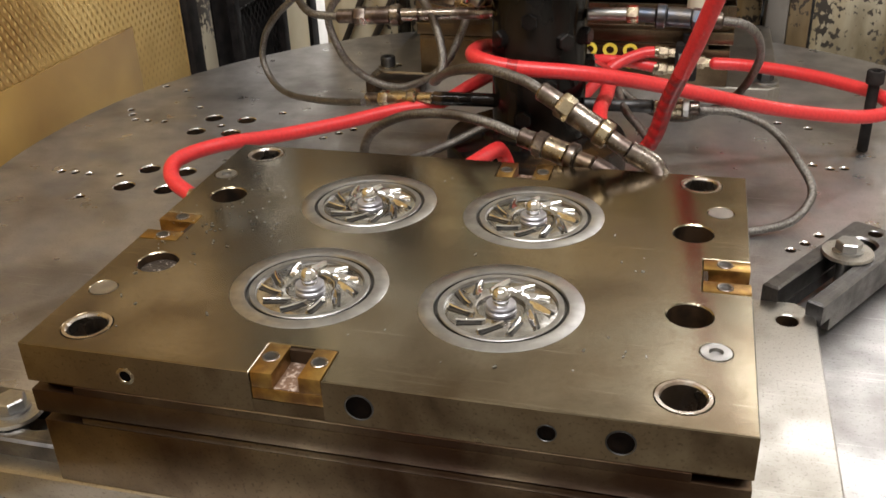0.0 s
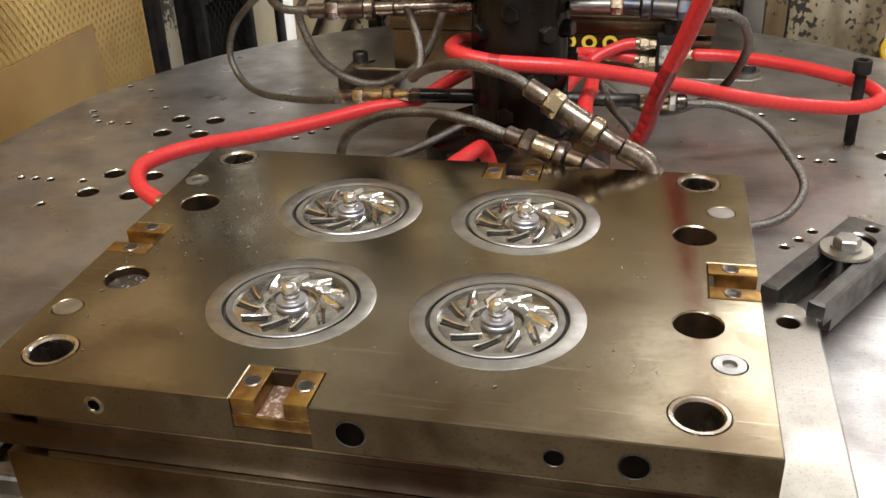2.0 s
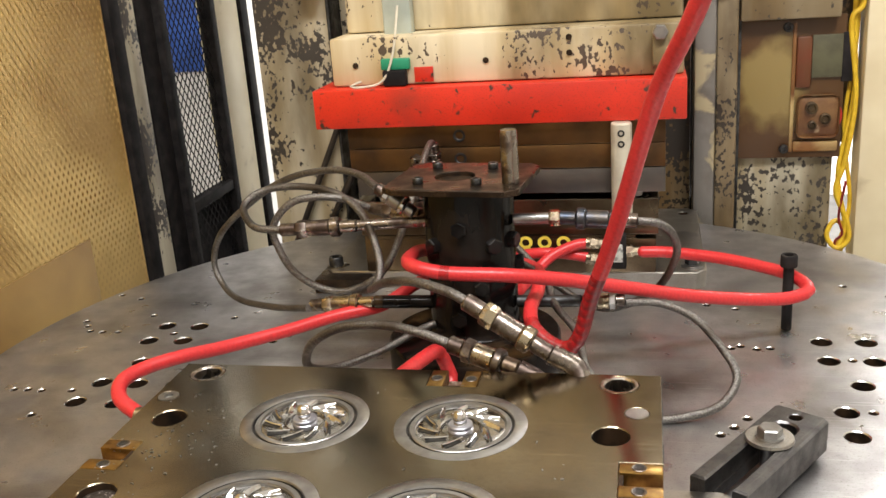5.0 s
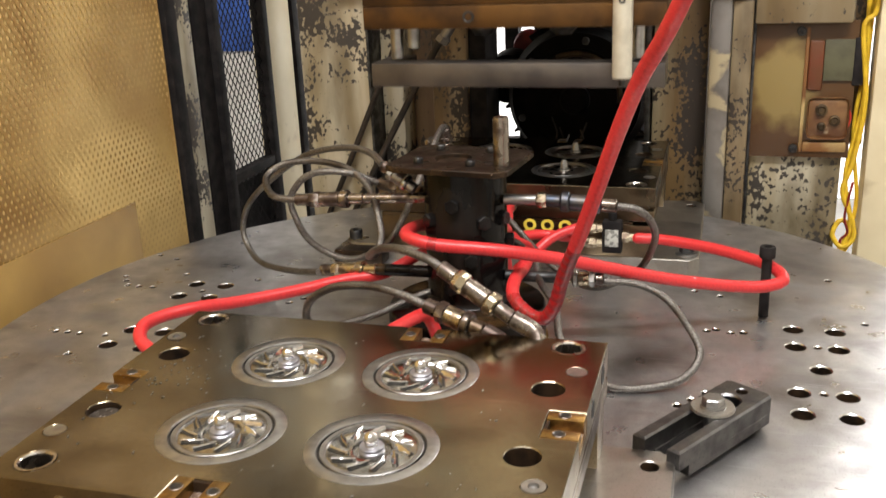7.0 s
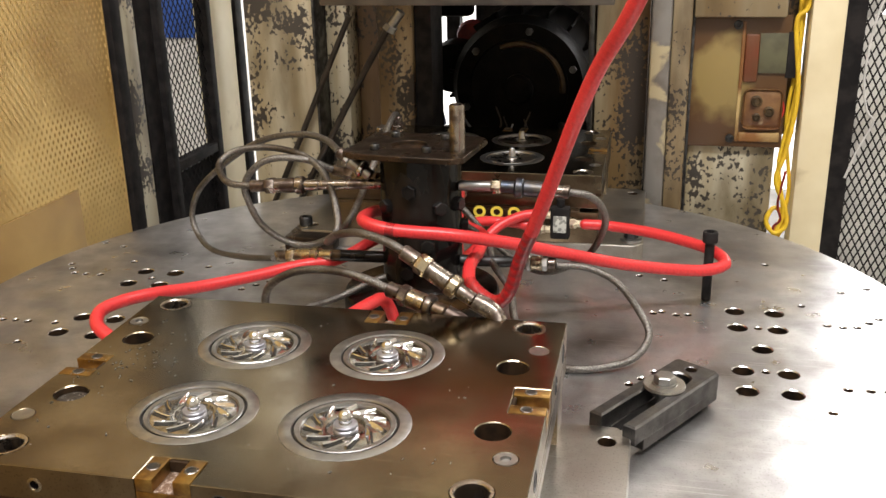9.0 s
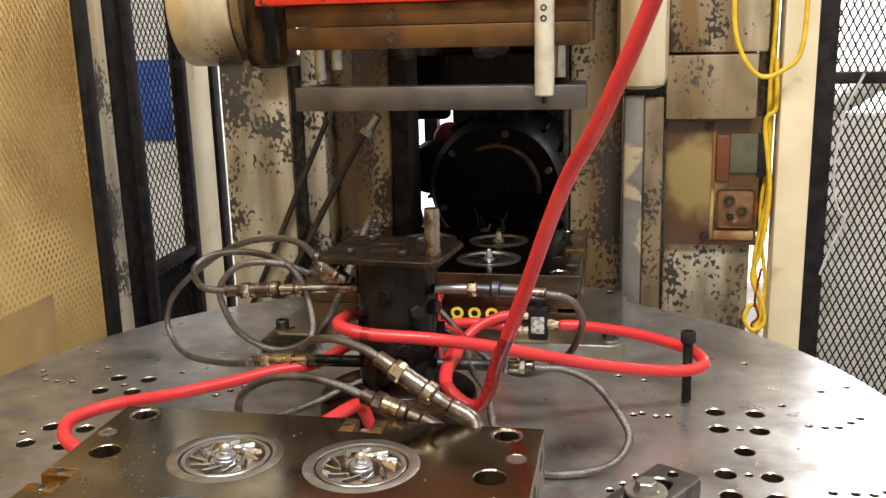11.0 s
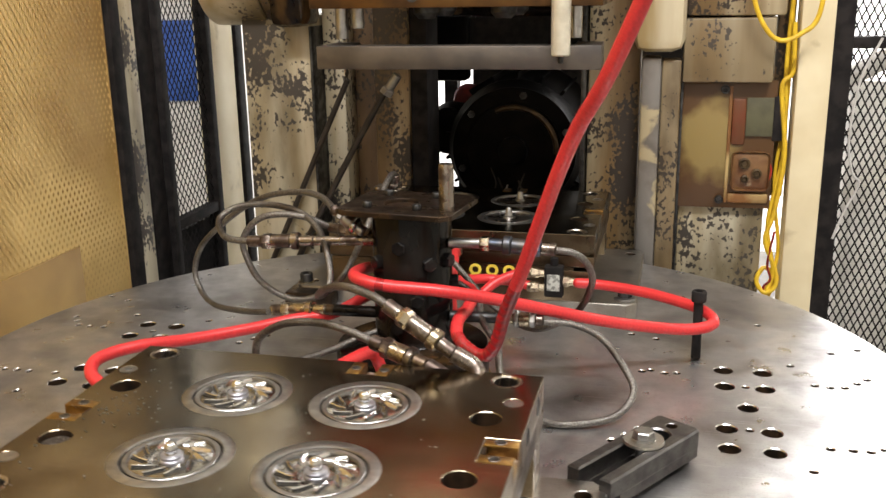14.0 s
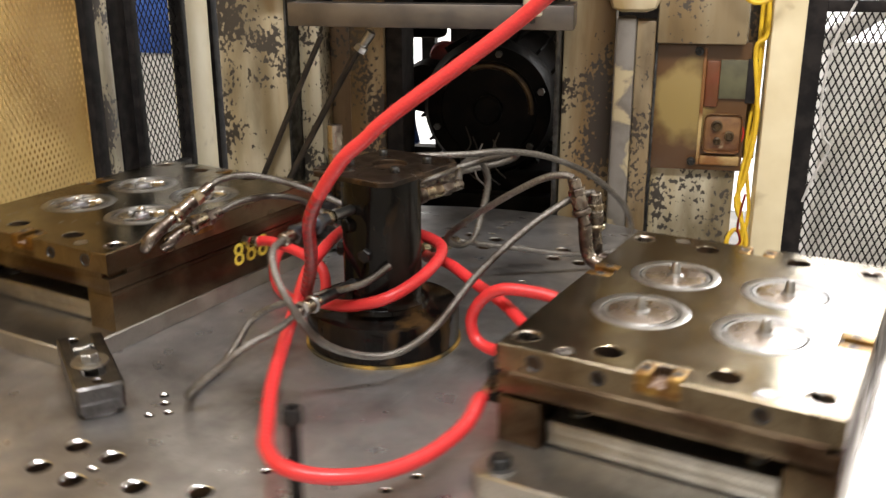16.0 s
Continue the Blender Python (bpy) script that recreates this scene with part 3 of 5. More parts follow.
        port = part("port", lathe(B(), [(r, -0.001), (r, 0.0003), (r * (q + 0.05), 0.0006), (r * q, 0.0002)], 28, face), BRASS if mat_ is GOLD else mat_, mold)
        part("bore", lathe(B(), [(r * q, 0.0002), (r * q * 0.9, 0.0005), (r * q * 0.8, 0.0003), (r * q * 0.7, 0.0005), (r * q * 0.6, 0.0003), (0, 0.0003)], 28, face), PORT_SHADE, port)
    for s in (-1, 1):
        for y, r in ((-0.09, 0.008), (0.055, 0.008), (0.118, 0.009)):
            face = pose(s * 0.208, y, 0.1165, 90, 0, s * 90)
            port = part("port", lathe(B(), [(r, -0.001), (r, 0.0006), (r * 0.8, 0.0008), (r * 0.75, 0.0001)], 24, face), DARK_STEEL, mold)
            part("bore", lathe(B(), [(r * 0.75, 0.0001), (r * 0.3, 0.0002), (0, 0.0002)], 24, face), HOLE_SHADE, port)
    # stencilled numerals on the face toward the post
    cu = bpy.data.curves.new("stencil_mark", "FONT")
    cu.body, cu.size, cu.extrude, cu.align_x, cu.space_character = "888", 0.047, 0.0003, "CENTER", 1.12
    num = new("stencil_mark", cu)
    num.data.materials.append(YELLOW_PAINT)
    num.parent, num.matrix_basis = mold, pose(-0.054, 0.1564, 0.045, 90, 0, 180)
    num["label"] = "yellow stencilled numerals 888"
    return mold


lower_mold(pose(-0.0039, -0.4214, 0), "brown steel four-cavity injection mold with shiny bladed inserts", True)
lower_mold(pose(-0.0019, 0.4256, 0, 0, 0, 180), "brown steel four-cavity injection mold with smooth round inserts", False)
debris()


# ---- the press frame and its guards ----
def block(name, x0, x1, y0, y1, z0, z1, mat_, bevel=0.004, kind="structure", label="", category=""):
    ob = part(name, box(B(), x0, x1, y0, y1, z0, z1, bevel), mat_)
    return tagged(ob, label, category, "", kind)


block("column_1", -0.484, -0.346, 0.62, 0.80, -0.4, 0.440, CREAM_MID)
block("column_2", -0.343, -0.300, 0.675, 0.80, -0.4, 0.76, CREAM_MID)
block("column_channel", -0.2995, -0.2465, 0.735, 0.80, -0.4, 0.76, BROWN_PAINT)
block("column_3", -0.246, -0.176, 0.69, 0.80, -0.4, 0.76, CREAM_BAD)
block("column_edge", -0.1755, -0.142, 0.70, 0.80, -0.4, 0.76, BLACK_PAINT, 0.002)
block("column_4", 0.168, 0.263, 0.69, 0.80, -0.4, 0.76, CREAM_BAD)
block("column_5", 0.265, 0.300, 0.625, 0.68, -0.4, 0.362, BARE_GREY, 0.006)
block("column_5_flange", 0.3005, 0.334, 0.630, 0.68, -0.4, 0.358, CREAM_BAD)
block("column_6", 0.340, 0.492, 0.665, 0.80, -0.4, 0.43, CREAM_MID)
block("frame_edge", 0.157, 0.166, 0.66, 0.80, -0.4, 0.76, DARK_STEEL, 0.001)
block("frame_edge_2", -0.348, -0.343, 0.615, 0.68, -0.4, 0.42, DARK_STEEL, 0.001)
block("frame_edge_3", 0.3345, 0.3395, 0.645, 0.68, -0.4, 0.36, DARK_STEEL, 0.001)
tagged(part("crosshead_1", rod(B(), (-0.548, 0.67, 0.538), (-0.4305, 0.67, 0.538), 0.116, 56, 0.003), CREAM), "", "", "", "structure")
tagged(part("crosshead_rim", rod(B(), (-0.430, 0.67, 0.538), (-0.402, 0.67, 0.538), 0.117, 56, 0.022), CREAM_BAD), "", "", "", "structure")
block("crosshead_2", 0.250, 0.338, 0.60, 0.80, 0.372, 0.76, CREAM, 0.022)
block("crosshead_3", 0.339, 0.503, 0.63, 0.80, 0.4315, 0.76, CREAM_BAD, 0.006)
block("junction_box", 0.336, 0.487, 0.625, 0.664, 0.319, 0.4285, DRAB, 0.004)
# added black sheets stand in for the dark throat, gaps show the shop
block("throat_dark", -0.165, 0.5, 1.30, 1.34, -0.9, 0.80, BLACK_PAINT, 0)
block("throat_dark_2", -0.36, -0.286, 1.30, 1.34, -0.9, 0.80, BLACK_PAINT, 0)
block("throat_dark_3", -0.286, -0.165, 1.30, 1.34, -0.9, -0.03, BLACK_PAINT, 0)
block("throat_dark_5", -0.240, -0.206, 1.30, 1.34, 0.10, 0.285, BLACK_PAINT, 0)
block("throat_dark_6", -0.206, -0.165, 1.30, 1.34, -0.03, 0.225, BLACK_PAINT, 0)
block("throat_dark_4", -0.286, -0.165, 1.30, 1.34, 0.285, 0.80, BLACK_PAINT, 0)
block("frame_strip", 0.497, 0.5265, 0.70, 0.72, 0.105, 0.76, BROWN_PAINT, 0.002)
# unseen lid, added to keep light from above out of the throat
block("throat_light_lid", -0.36, 0.36, 0.60, 1.30, 0.761, 0.80, BLACK_PAINT, 0)
block("guide_boss", -0.4015, -0.335, 0.55, 0.66, 0.421, 0.76, BLACK, 0.018)
block("guard_post_1", 0.528, 0.583, 0.64, 0.70, -0.6, 1.4, CREAM_CLEAN, 0.003)
block("guard_post_2", -0.72, -0.668, 0.4955, 0.549, -0.5, 1.4, CREAM_MID, 0.003)
block("guard_post_3", -0.70, -0.665, 0.845, 0.97, -0.5, 1.4, CREAM_CLEAN, 0.003)
block("guard_edge", -0.70, -0.660, 0.976, 1.012, -0.5, 1.4, BLACK_PAINT, 0.002)
block("guard_stile", -0.70, -0.669, 0.556, 0.611, -0.5, 1.4, BLACK_PAINT, 0.002)
block("guard_panel", -0.70, -0.681, -1.6, 0.466, -0.5, 1.4, GUARD_YELLOW, 0)
block("guard_kick_panel", -0.677, -0.6745, -1.6, 0.309, -0.5, 0.064, KICK_YELLOW, 0.0008)
block("floor", -3, 3, -3, 4, -0.95, -0.9, CONCRETE, 0)
block("ceiling", -3, 3, -3, 4, 3.0, 3.05, WHITE_WALL, 0)
# self-glowing backdrop for the bright shop beyond the mesh
block("glow_wall_north", -3, 3, 4.0, 4.05, -0.9, 3.0, SHOP_GLOW, 0)
# assumed walls out of view, they close the room and bounce light
block("wall_south", -3, 3, -3.05, -3.0, -0.9, 3.0, WHITE_WALL, 0)
block("wall_east", 3.0, 3.05, -3, 4, -0.9, 3.0, WHITE_WALL, 0)
block("wall_west", -3.05, -3.0, -3, 4, -0.9, 3.0, WHITE_WALL, 0)


def lattice(bm, w, h, cw, ch, t, d):
    """Expanded metal in the xz plane: two families of slanting strands, cut to w by h."""
    s = ch / cw
    n = int((w + h / s) / cw) + 2
    for sign in (1, -1):
        for k in range(-1, n):
            x0 = k * cw - h / s if sign > 0 else k * cw
            # strand x = x0 + sign * z / s
            za, zb = 0.0, h
            xa, xb = (x0, x0 + h / s) if sign > 0 else (x0, x0 - h / s)
            lo, hi = min(xa, xb), max(xa, xb)
            if hi <= 0 or lo >= w:
                continue

            def z_at(x):
                return (x - x0) * s * sign

            if xa < 0:
                za, xa = z_at(0), 0
            if xa > w:
                za, xa = z_at(w), w
            if xb < 0:
                zb, xb = z_at(0), 0
            if xb > w:
                zb, xb = z_at(w), w
            if abs(zb - za) < 1e-3:
                continue
            dirv = Vector((xb - xa, 0, zb - za))
            nrm = Vector((-dirv.z, 0, dirv.x)).normalized() * t / 2
            off = 0.0004 * sign
            vs = [bm.verts.new((x + q * nrm.x, yy + off, z + q * nrm.z)) for yy in (0, d) for x, z, q in ((xa, za, -1), (xa, za, 1), (xb, zb, 1), (xb, zb, -1))]
            for f in ((0, 1, 2, 3), (7, 6, 5, 4), (0, 4, 5, 1), (3, 2, 6, 7)):
                bm.faces.new([vs[i] for i in f])
    return bm


def mesh_door(name, m, w, h, cw, ch, t, mat_, label, bar=0.03, rails=(), rim=BLACK_PAINT):
    door = thing(name, m, label, "mesh guard", "mesh guards")
    tagged(part("expanded_mesh", lattice(B(), w, h, cw, ch, t, -0.0007), mat_, door), kind="stuff")
    if not bar:
        for x in (0.0, w):
            part("edge_strip", box(B(), x, x + 0.004, -0.002, -0.0005, 0.0, h, 0.0005), mat_, door)
    if bar:
        for x in (-bar / 2, w + bar / 2):
            part("stile", box(B(), x - bar / 2, x + bar / 2, -0.012, 0.016, -0.02, h + 0.02, 0.002), rim, door)
        for z in (-0.01, h + 0.01, *rails):
            part("rail", box(B(), 0.0, w, -0.010, 0.014, z - 0.01, z + 0.01, 0.002), rim, door)


mesh_door("mesh_guard", pose(0.615, 0.655, -0.6), 0.36, 2.0, 0.0126, 0.0262, 0.0027, BLACK_PAINT, "black framed expanded metal guard before the bright shop", 0.034, (0.985,))
mesh_door("mesh_guard", pose(-0.668, 0.635, -0.6, 0, 0, 90), 0.183, 2.0, 0.0190, 0.0250, 0.0030, BLACK_PAINT, "narrow black expanded metal guard between cream posts", 0.024, (0.62,))
mesh_door("mesh_guard", pose(-0.6802, -1.6, -0.15, 0, 0, 90), 2.060, 1.55, 0.0130, 0.0205, 0.0054, GUARD_STRAND, "yellowed expanded metal guard over an ochre panel", 0)
# added black sheet in place of the dark background behind the lower mesh
block("dark_background_sheet", -0.6995, -0.690, 0.612, 0.845, -0.6, -0.009, BLACK_PAINT, 0.002)
block("guard_trim", -0.685, -0.667, 0.4665, 0.501, -0.5, 1.4, BLACK_PAINT, 0.002)


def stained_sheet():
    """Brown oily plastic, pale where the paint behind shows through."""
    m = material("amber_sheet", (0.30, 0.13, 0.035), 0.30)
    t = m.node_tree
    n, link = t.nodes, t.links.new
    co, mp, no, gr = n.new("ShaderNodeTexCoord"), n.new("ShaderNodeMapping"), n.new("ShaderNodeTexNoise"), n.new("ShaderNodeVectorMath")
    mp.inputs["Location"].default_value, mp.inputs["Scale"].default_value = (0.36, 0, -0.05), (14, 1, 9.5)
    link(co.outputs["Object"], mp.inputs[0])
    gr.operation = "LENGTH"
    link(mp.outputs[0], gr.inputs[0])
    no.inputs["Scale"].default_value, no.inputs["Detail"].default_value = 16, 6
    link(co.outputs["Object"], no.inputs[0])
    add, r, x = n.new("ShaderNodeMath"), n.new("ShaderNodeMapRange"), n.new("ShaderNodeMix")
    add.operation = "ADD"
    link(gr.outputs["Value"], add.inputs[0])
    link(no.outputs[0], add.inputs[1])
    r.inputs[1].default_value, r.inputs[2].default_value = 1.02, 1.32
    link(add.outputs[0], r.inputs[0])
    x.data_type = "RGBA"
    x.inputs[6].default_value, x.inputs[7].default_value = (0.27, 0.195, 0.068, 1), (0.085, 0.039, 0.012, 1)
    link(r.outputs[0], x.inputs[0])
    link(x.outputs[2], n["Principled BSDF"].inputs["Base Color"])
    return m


def cover_plate():
    """The stained clear cover over a control box."""
    c = thing("cover_plate", pose(0.415, 0.655, 0.205), "amber-stained plastic cover screwed over a control box", "cover plate")
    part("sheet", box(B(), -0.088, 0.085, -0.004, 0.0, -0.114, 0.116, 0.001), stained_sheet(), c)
    part("red_switch", box(B(), 0.010, 0.034, -0.010, -0.004, 0.002, 0.085, 0.004), AMBER_RED, c, "dull red switch block")
    part("grey_label", box(B(), 0.034, 0.080, -0.009, -0.004, 0.018, 0.086, 0.001), GREY_GREEN, c, "plain grey-green label plate")
    part("black_terminal", box(B(), 0.080, 0.097, -0.006, 0.0, 0.010, 0.088, 0.001), BLACK_PAINT, c)
    part("fan_rim", lathe(B(), [(0.030, 0), (0.031, 0.003), (0.028, 0.003), (0.028, 0)], 32, pose(0.054, -0.004, -0.045, 90)), RED_PAINT, c)
    part("lower_box", box(B(), 0.014, 0.080, -0.012, -0.004, -0.080, -0.010, 0.010), AMBER_BOX, c)
    for dx, dz, r in ((0.036, -0.030, 0.010), (0.058, -0.048, 0.009), (0.038, -0.058, 0.007)):
        part("terminal", lathe(B(), [(r, 0), (r, 0.005), (r * 0.7, 0.006), (r * 0.5, 0.003), (0, 0.003)], 20, pose(dx, -0.012, dz, 90)), OLD_RING, c)
    part("lower_strip", box(B(), 0.010, 0.080, -0.009, -0.004, -0.104, -0.086, 0.003), BOARD, c)
    part("upper_strip", box(B(), 0.004, 0.010, -0.007, -0.004, -0.104, 0.106, 0.001), BOARD, c)
    for z in (0.1, -0.098):
        part("screw", cap_screw(B(), -0.004, 0, 0, 0.0075, 0.008, pose(0, -0.004, z, 90)), DARK_STEEL, c)


def cable(name, pts, r, mat_, label, n=60):
    return tagged(part(name, pipe(B(), pts, r, n, 10), mat_), label, "cable")


OLD_RING = material("oily_ring", (0.10, 0.065, 0.03), 0.4, 0.5, (0.04, 0.026, 0.014), 40)
DULL_RED = material("dull_red_paint", (0.26, 0.014, 0.010), 0.4, 0.0, (0.12, 0.008, 0.008), 40)
OLD_PIPE = material("oily_pipe", (0.050, 0.038, 0.028), 0.45, 0.2, (0.022, 0.017, 0.013), 30)
AMBER_RED = material("amber_red_plastic", (0.14, 0.034, 0.012), 0.4, 0.0, (0.12, 0.04, 0.013), 30)
AMBER_BOX = material("amber_stained_box", (0.19, 0.098, 0.038), 0.35, 0.0, (0.12, 0.05, 0.02), 45, (0.42, 0.6), 0.15, 80, third=(0.40, 0.30, 0.18), scale3=30, spread3=(0.58, 0.66))
GREY_GREEN = material("grey_green_plate", (0.10, 0.095, 0.05), 0.5, 0.0, (0.07, 0.064, 0.034), 30)
YELLOW_CABLE = material("yellow_cable", (0.75, 0.50, 0.03), 0.4, 0.0, (0.6, 0.38, 0.02), 60)
BLUE = material("blue_paint", (0.03, 0.10, 0.42), 0.4, 0.0, (0.02, 0.07, 0.3), 10)
GREY_CABLE = material("grey_cable", (0.55, 0.54, 0.52), 0.45, 0.0, (0.45, 0.44, 0.42), 60)
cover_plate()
cable("yellow_cable", [(0.440, 0.60, 0.593), (0.442, 0.60, 0.481), (0.458, 0.60, 0.426), (0.487, 0.60, 0.393), (0.522, 0.60, 0.402), (0.551, 0.60, 0.442), (0.555, 0.60, 0.593)], 0.0042, YELLOW_CABLE, "yellow cable hanging in a loop from the press")
cable("yellow_cable", [(0.520, 0.66, 0.593), (0.512, 0.66, 0.353), (0.518, 0.66, 0.193), (0.500, 0.655, 0.063), (0.515, 0.65, -0.027), (0.502, 0.645, -0.077), (0.515, 0.64, -0.097)], 0.004, YELLOW_CABLE, "yellow cable hanging beside the cover plate")
cable("yellow_cable", [(0.513, 0.67, 0.593), (0.519, 0.67, 0.293), (0.507, 0.665, 0.143), (0.522, 0.66, 0.013), (0.508, 0.655, -0.057), (0.49, 0.65, -0.092), (0.505, 0.645, -0.117)], 0.0035, YELLOW_CABLE, "yellow cable twisted along the guard post")
cable("grey_cable", [(0.66, 0.645, 0.393), (0.632, 0.645, 0.323), (0.622, 0.642, 0.223), (0.632, 0.64, 0.163), (0.645, 0.64, 0.143), (0.625, 0.64, 0.093), (0.61, 0.64, 0.043)], 0.0022, GREY_CABLE, "thin pale cable hanging on the mesh")
cable("conduit_pipe", [(-0.272, 0.605, 0.323), (-0.32, 0.605, 0.225), (-0.365, 0.605, 0.13), (-0.465, 0.605, -0.077)], 0.0055, OLD_PIPE, "dark stained pipe leaning on the column", 20)
cable("conduit_pipe", [(-0.202, 0.605, 0.298), (-0.24, 0.605, 0.236), (-0.283, 0.605, 0.163), (-0.344, 0.605, 0.056), (-0.40, 0.605, -0.047)], 0.0062, OLD_PIPE, "dark stained pipe leaning on the column", 20)
tagged(part("pipe_fitting", rod(hexagon(B(), 0, 0, 0, 0.013, 0.012, along((-0.199, 0.605, 0.297), (-0.175, 0.605, 0.332))), (-0.196, 0.605, 0.302), (-0.175, 0.605, 0.332), 0.009), RING_STEEL), "pale steel nut fitting on a leaning pipe", "pipe fitting")
tagged(part("red_pipe", pipe(B(), [(-0.80, 1.30, 0.14), (-0.79, 1.25, 0.02), (-0.82, 1.2, -0.1), (-0.84, 1.2, -0.5)], 0.007, 20), DULL_RED), "red pipe behind the guard post", "pipe")

cable("yellow_cable", [(0.519, 0.65, 0.42), (0.522, 0.65, 0.337), (0.506, 0.65, 0.308), (0.519, 0.65, 0.19), (0.509, 0.65, 0.086), (0.497, 0.65, 0.033), (0.517, 0.65, -0.018), (0.521, 0.645, -0.05), (0.503, 0.645, -0.066), (0.487, 0.65, -0.045), (0.500, 0.655, -0.02), (0.518, 0.655, -0.04), (0.508, 0.65, -0.075), (0.49, 0.65, -0.08)], 0.0042, YELLOW_CABLE, "yellow cable bunched in loops below the control box", 110)
cable("red_wire", [(0.512, 0.648, 0.05), (0.504, 0.648, -0.01), (0.511, 0.646, -0.04), (0.500, 0.646, -0.055), (0.505, 0.646, -0.08)], 0.0022, DULL_RED, "thin red wire among the yellow cables", 40)
for k, (x, z) in enumerate(((-0.02, 0.05), (0.0, 0.035), (0.022, 0.045), (0.035, 0.06), (-0.035, 0.07))):
    cable("motor_lead", [(x, 0.805, z + 0.055), (x + 0.012 * (-1) ** k, 0.795, z + 0.02), (x - 0.008, 0.79, z - 0.012), (x + 0.016, 0.80, z - 0.04)], 0.0016, GREY_CABLE if k == 1 else OLD_PIPE, "thin oily motor lead hanging loose", 30)
cable("grey_duct", [(0.72, 1.6, 0.20), (0.81, 1.6, 0.25), (0.90, 1.6, 0.308), (1.1, 1.6, 0.47), (1.4, 1.6, 1.2), (1.45, 1.6, 2.2), (1.45, 1.6, 2.999)], 0.026, GREY_CABLE, "thick grey duct hanging from the ceiling behind the mesh", 60)

# the shop beyond the guards
def cabinet(x0, x1, y0, y1, z1, label, stripe=None):
    c = thing("machine_cabinet", pose((x0 + x1) / 2, (y0 + y1) / 2, -0.9), label, "cabinet")
    w, d = (x1 - x0) / 2, (y1 - y0) / 2
    part("housing", box(B(), -w, w, -d, d, 0, z1 + 0.9, 0.01), PALE_PAINT, c)
    if stripe:
        part("blue_panel", box(B(), -w, w, -d - 0.02, -d - 0.001, stripe[0] + 0.9, stripe[1] + 0.9, 0.005), BLUE, c, "blue painted panel")
    part("door", box(B(), -w * 0.9, w * 0.9, -d - 0.012, -d - 0.001, 0.2, 0.75, 0.005), PALE_PAINT, c)


PALE_PAINT = material("pale_paint", (0.72, 0.71, 0.68), 0.5, 0.0, (0.6, 0.59, 0.57), 6)
cabinet(0.92, 1.5, 2.25, 2.6, 0.17, "narrow pale machine cabinet beyond the mesh guard")
cabinet(-2.6, -1.25, 2.3, 2.9, 1.0, "pale machine cabinet with a blue panel beyond the guard", (0.075, 0.38))


def shelf():
    f = thing("shelf_frame", pose(1.9, 2.9, -0.9), "dark steel shelf frame beyond the mesh", "shelf")
    for x in (-0.6, 0.6):
        part("upright", box(B(), x - 0.02, x + 0.02, -0.02, 0.02, 0, 2.2, 0.004), DARK_STEEL, f)
    for z in (1.1, 1.52):
        part("crossbar", box(B(), -0.58, 0.58, -0.015, 0.015, z, z + 0.04, 0.004), DARK_STEEL, f)


shelf()




def motor():
    m = thing("electric_motor", pose(0.010, 0.90, 0.160), "oily black electric motor with finned round housing", "motor")
    axis = pose(0, 0, 0, 90)
    part("housing", lathe(B(), [(0, -0.3), (0.13, -0.3), (0.142, -0.28), (0.142, 0.05), (0.130, 0.065), (0.128, 0.08), (0.10, 0.085), (0.098, 0.08), (0.03, 0.085), (0, 0.085)], 64, axis), DULL_BLACK, m)
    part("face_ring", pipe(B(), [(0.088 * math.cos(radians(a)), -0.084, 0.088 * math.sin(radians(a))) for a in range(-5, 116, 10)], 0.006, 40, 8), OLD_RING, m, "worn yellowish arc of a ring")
    part("shaft_cover", lathe(B(), [(0.03, 0.08), (0.03, 0.10), (0.025, 0.106), (0, 0.106)], 32, axis), DULL_BLACK, m)
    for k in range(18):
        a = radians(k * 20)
        part("fin", box(B(), -0.003, 0.003, -0.04, 0.25, 0.138, 0.155, 0.001, pose(0, 0, 0, 0, math.degrees(a), 0)), DULL_BLACK, m)
    part("end_cap", lathe(B(), [(0, -0.06), (0.03, -0.055), (0.052, -0.03), (0.056, 0.0), (0.05, 0.06), (0, 0.062)], 28, pose(-0.148, 0.03, 0.03, 90)), DULL_BLACK, m)
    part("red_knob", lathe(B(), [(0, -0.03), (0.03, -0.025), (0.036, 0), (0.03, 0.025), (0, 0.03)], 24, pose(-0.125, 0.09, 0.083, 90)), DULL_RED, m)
    part("foot", box(B(), -0.14, 0.14, -0.05, 0.2, -0.22, -0.13, 0.01), DULL_BLACK, m)
    for a in range(6):
        b_ = radians(a * 60 + 20)
        part("bolt", hexagon(B(), 0.114 * math.cos(b_), 0.114 * math.sin(b_), 0.08, 0.008, 0.008, axis), DARK_STEEL, m)


motor()
block("motor_bed", -0.15, 0.35, 0.82, 1.25, -0.25, -0.02, DULL_BLACK, 0.01, "", "oily black machine bed under the motor", "machine bed")
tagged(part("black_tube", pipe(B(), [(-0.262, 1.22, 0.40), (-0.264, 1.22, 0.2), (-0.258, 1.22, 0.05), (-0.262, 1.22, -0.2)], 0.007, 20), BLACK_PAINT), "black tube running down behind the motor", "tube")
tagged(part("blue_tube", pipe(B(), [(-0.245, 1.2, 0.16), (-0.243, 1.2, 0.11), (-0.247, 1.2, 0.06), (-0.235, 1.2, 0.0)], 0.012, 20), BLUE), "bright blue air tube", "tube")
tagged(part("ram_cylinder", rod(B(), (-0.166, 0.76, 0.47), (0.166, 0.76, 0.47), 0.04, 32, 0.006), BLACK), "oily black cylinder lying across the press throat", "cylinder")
block("motor_shroud", -0.20, -0.115, 0.97, 1.02, 0.285, 0.44, DULL_BLACK, 0.01, "", "oily black shroud beside the motor", "shroud")


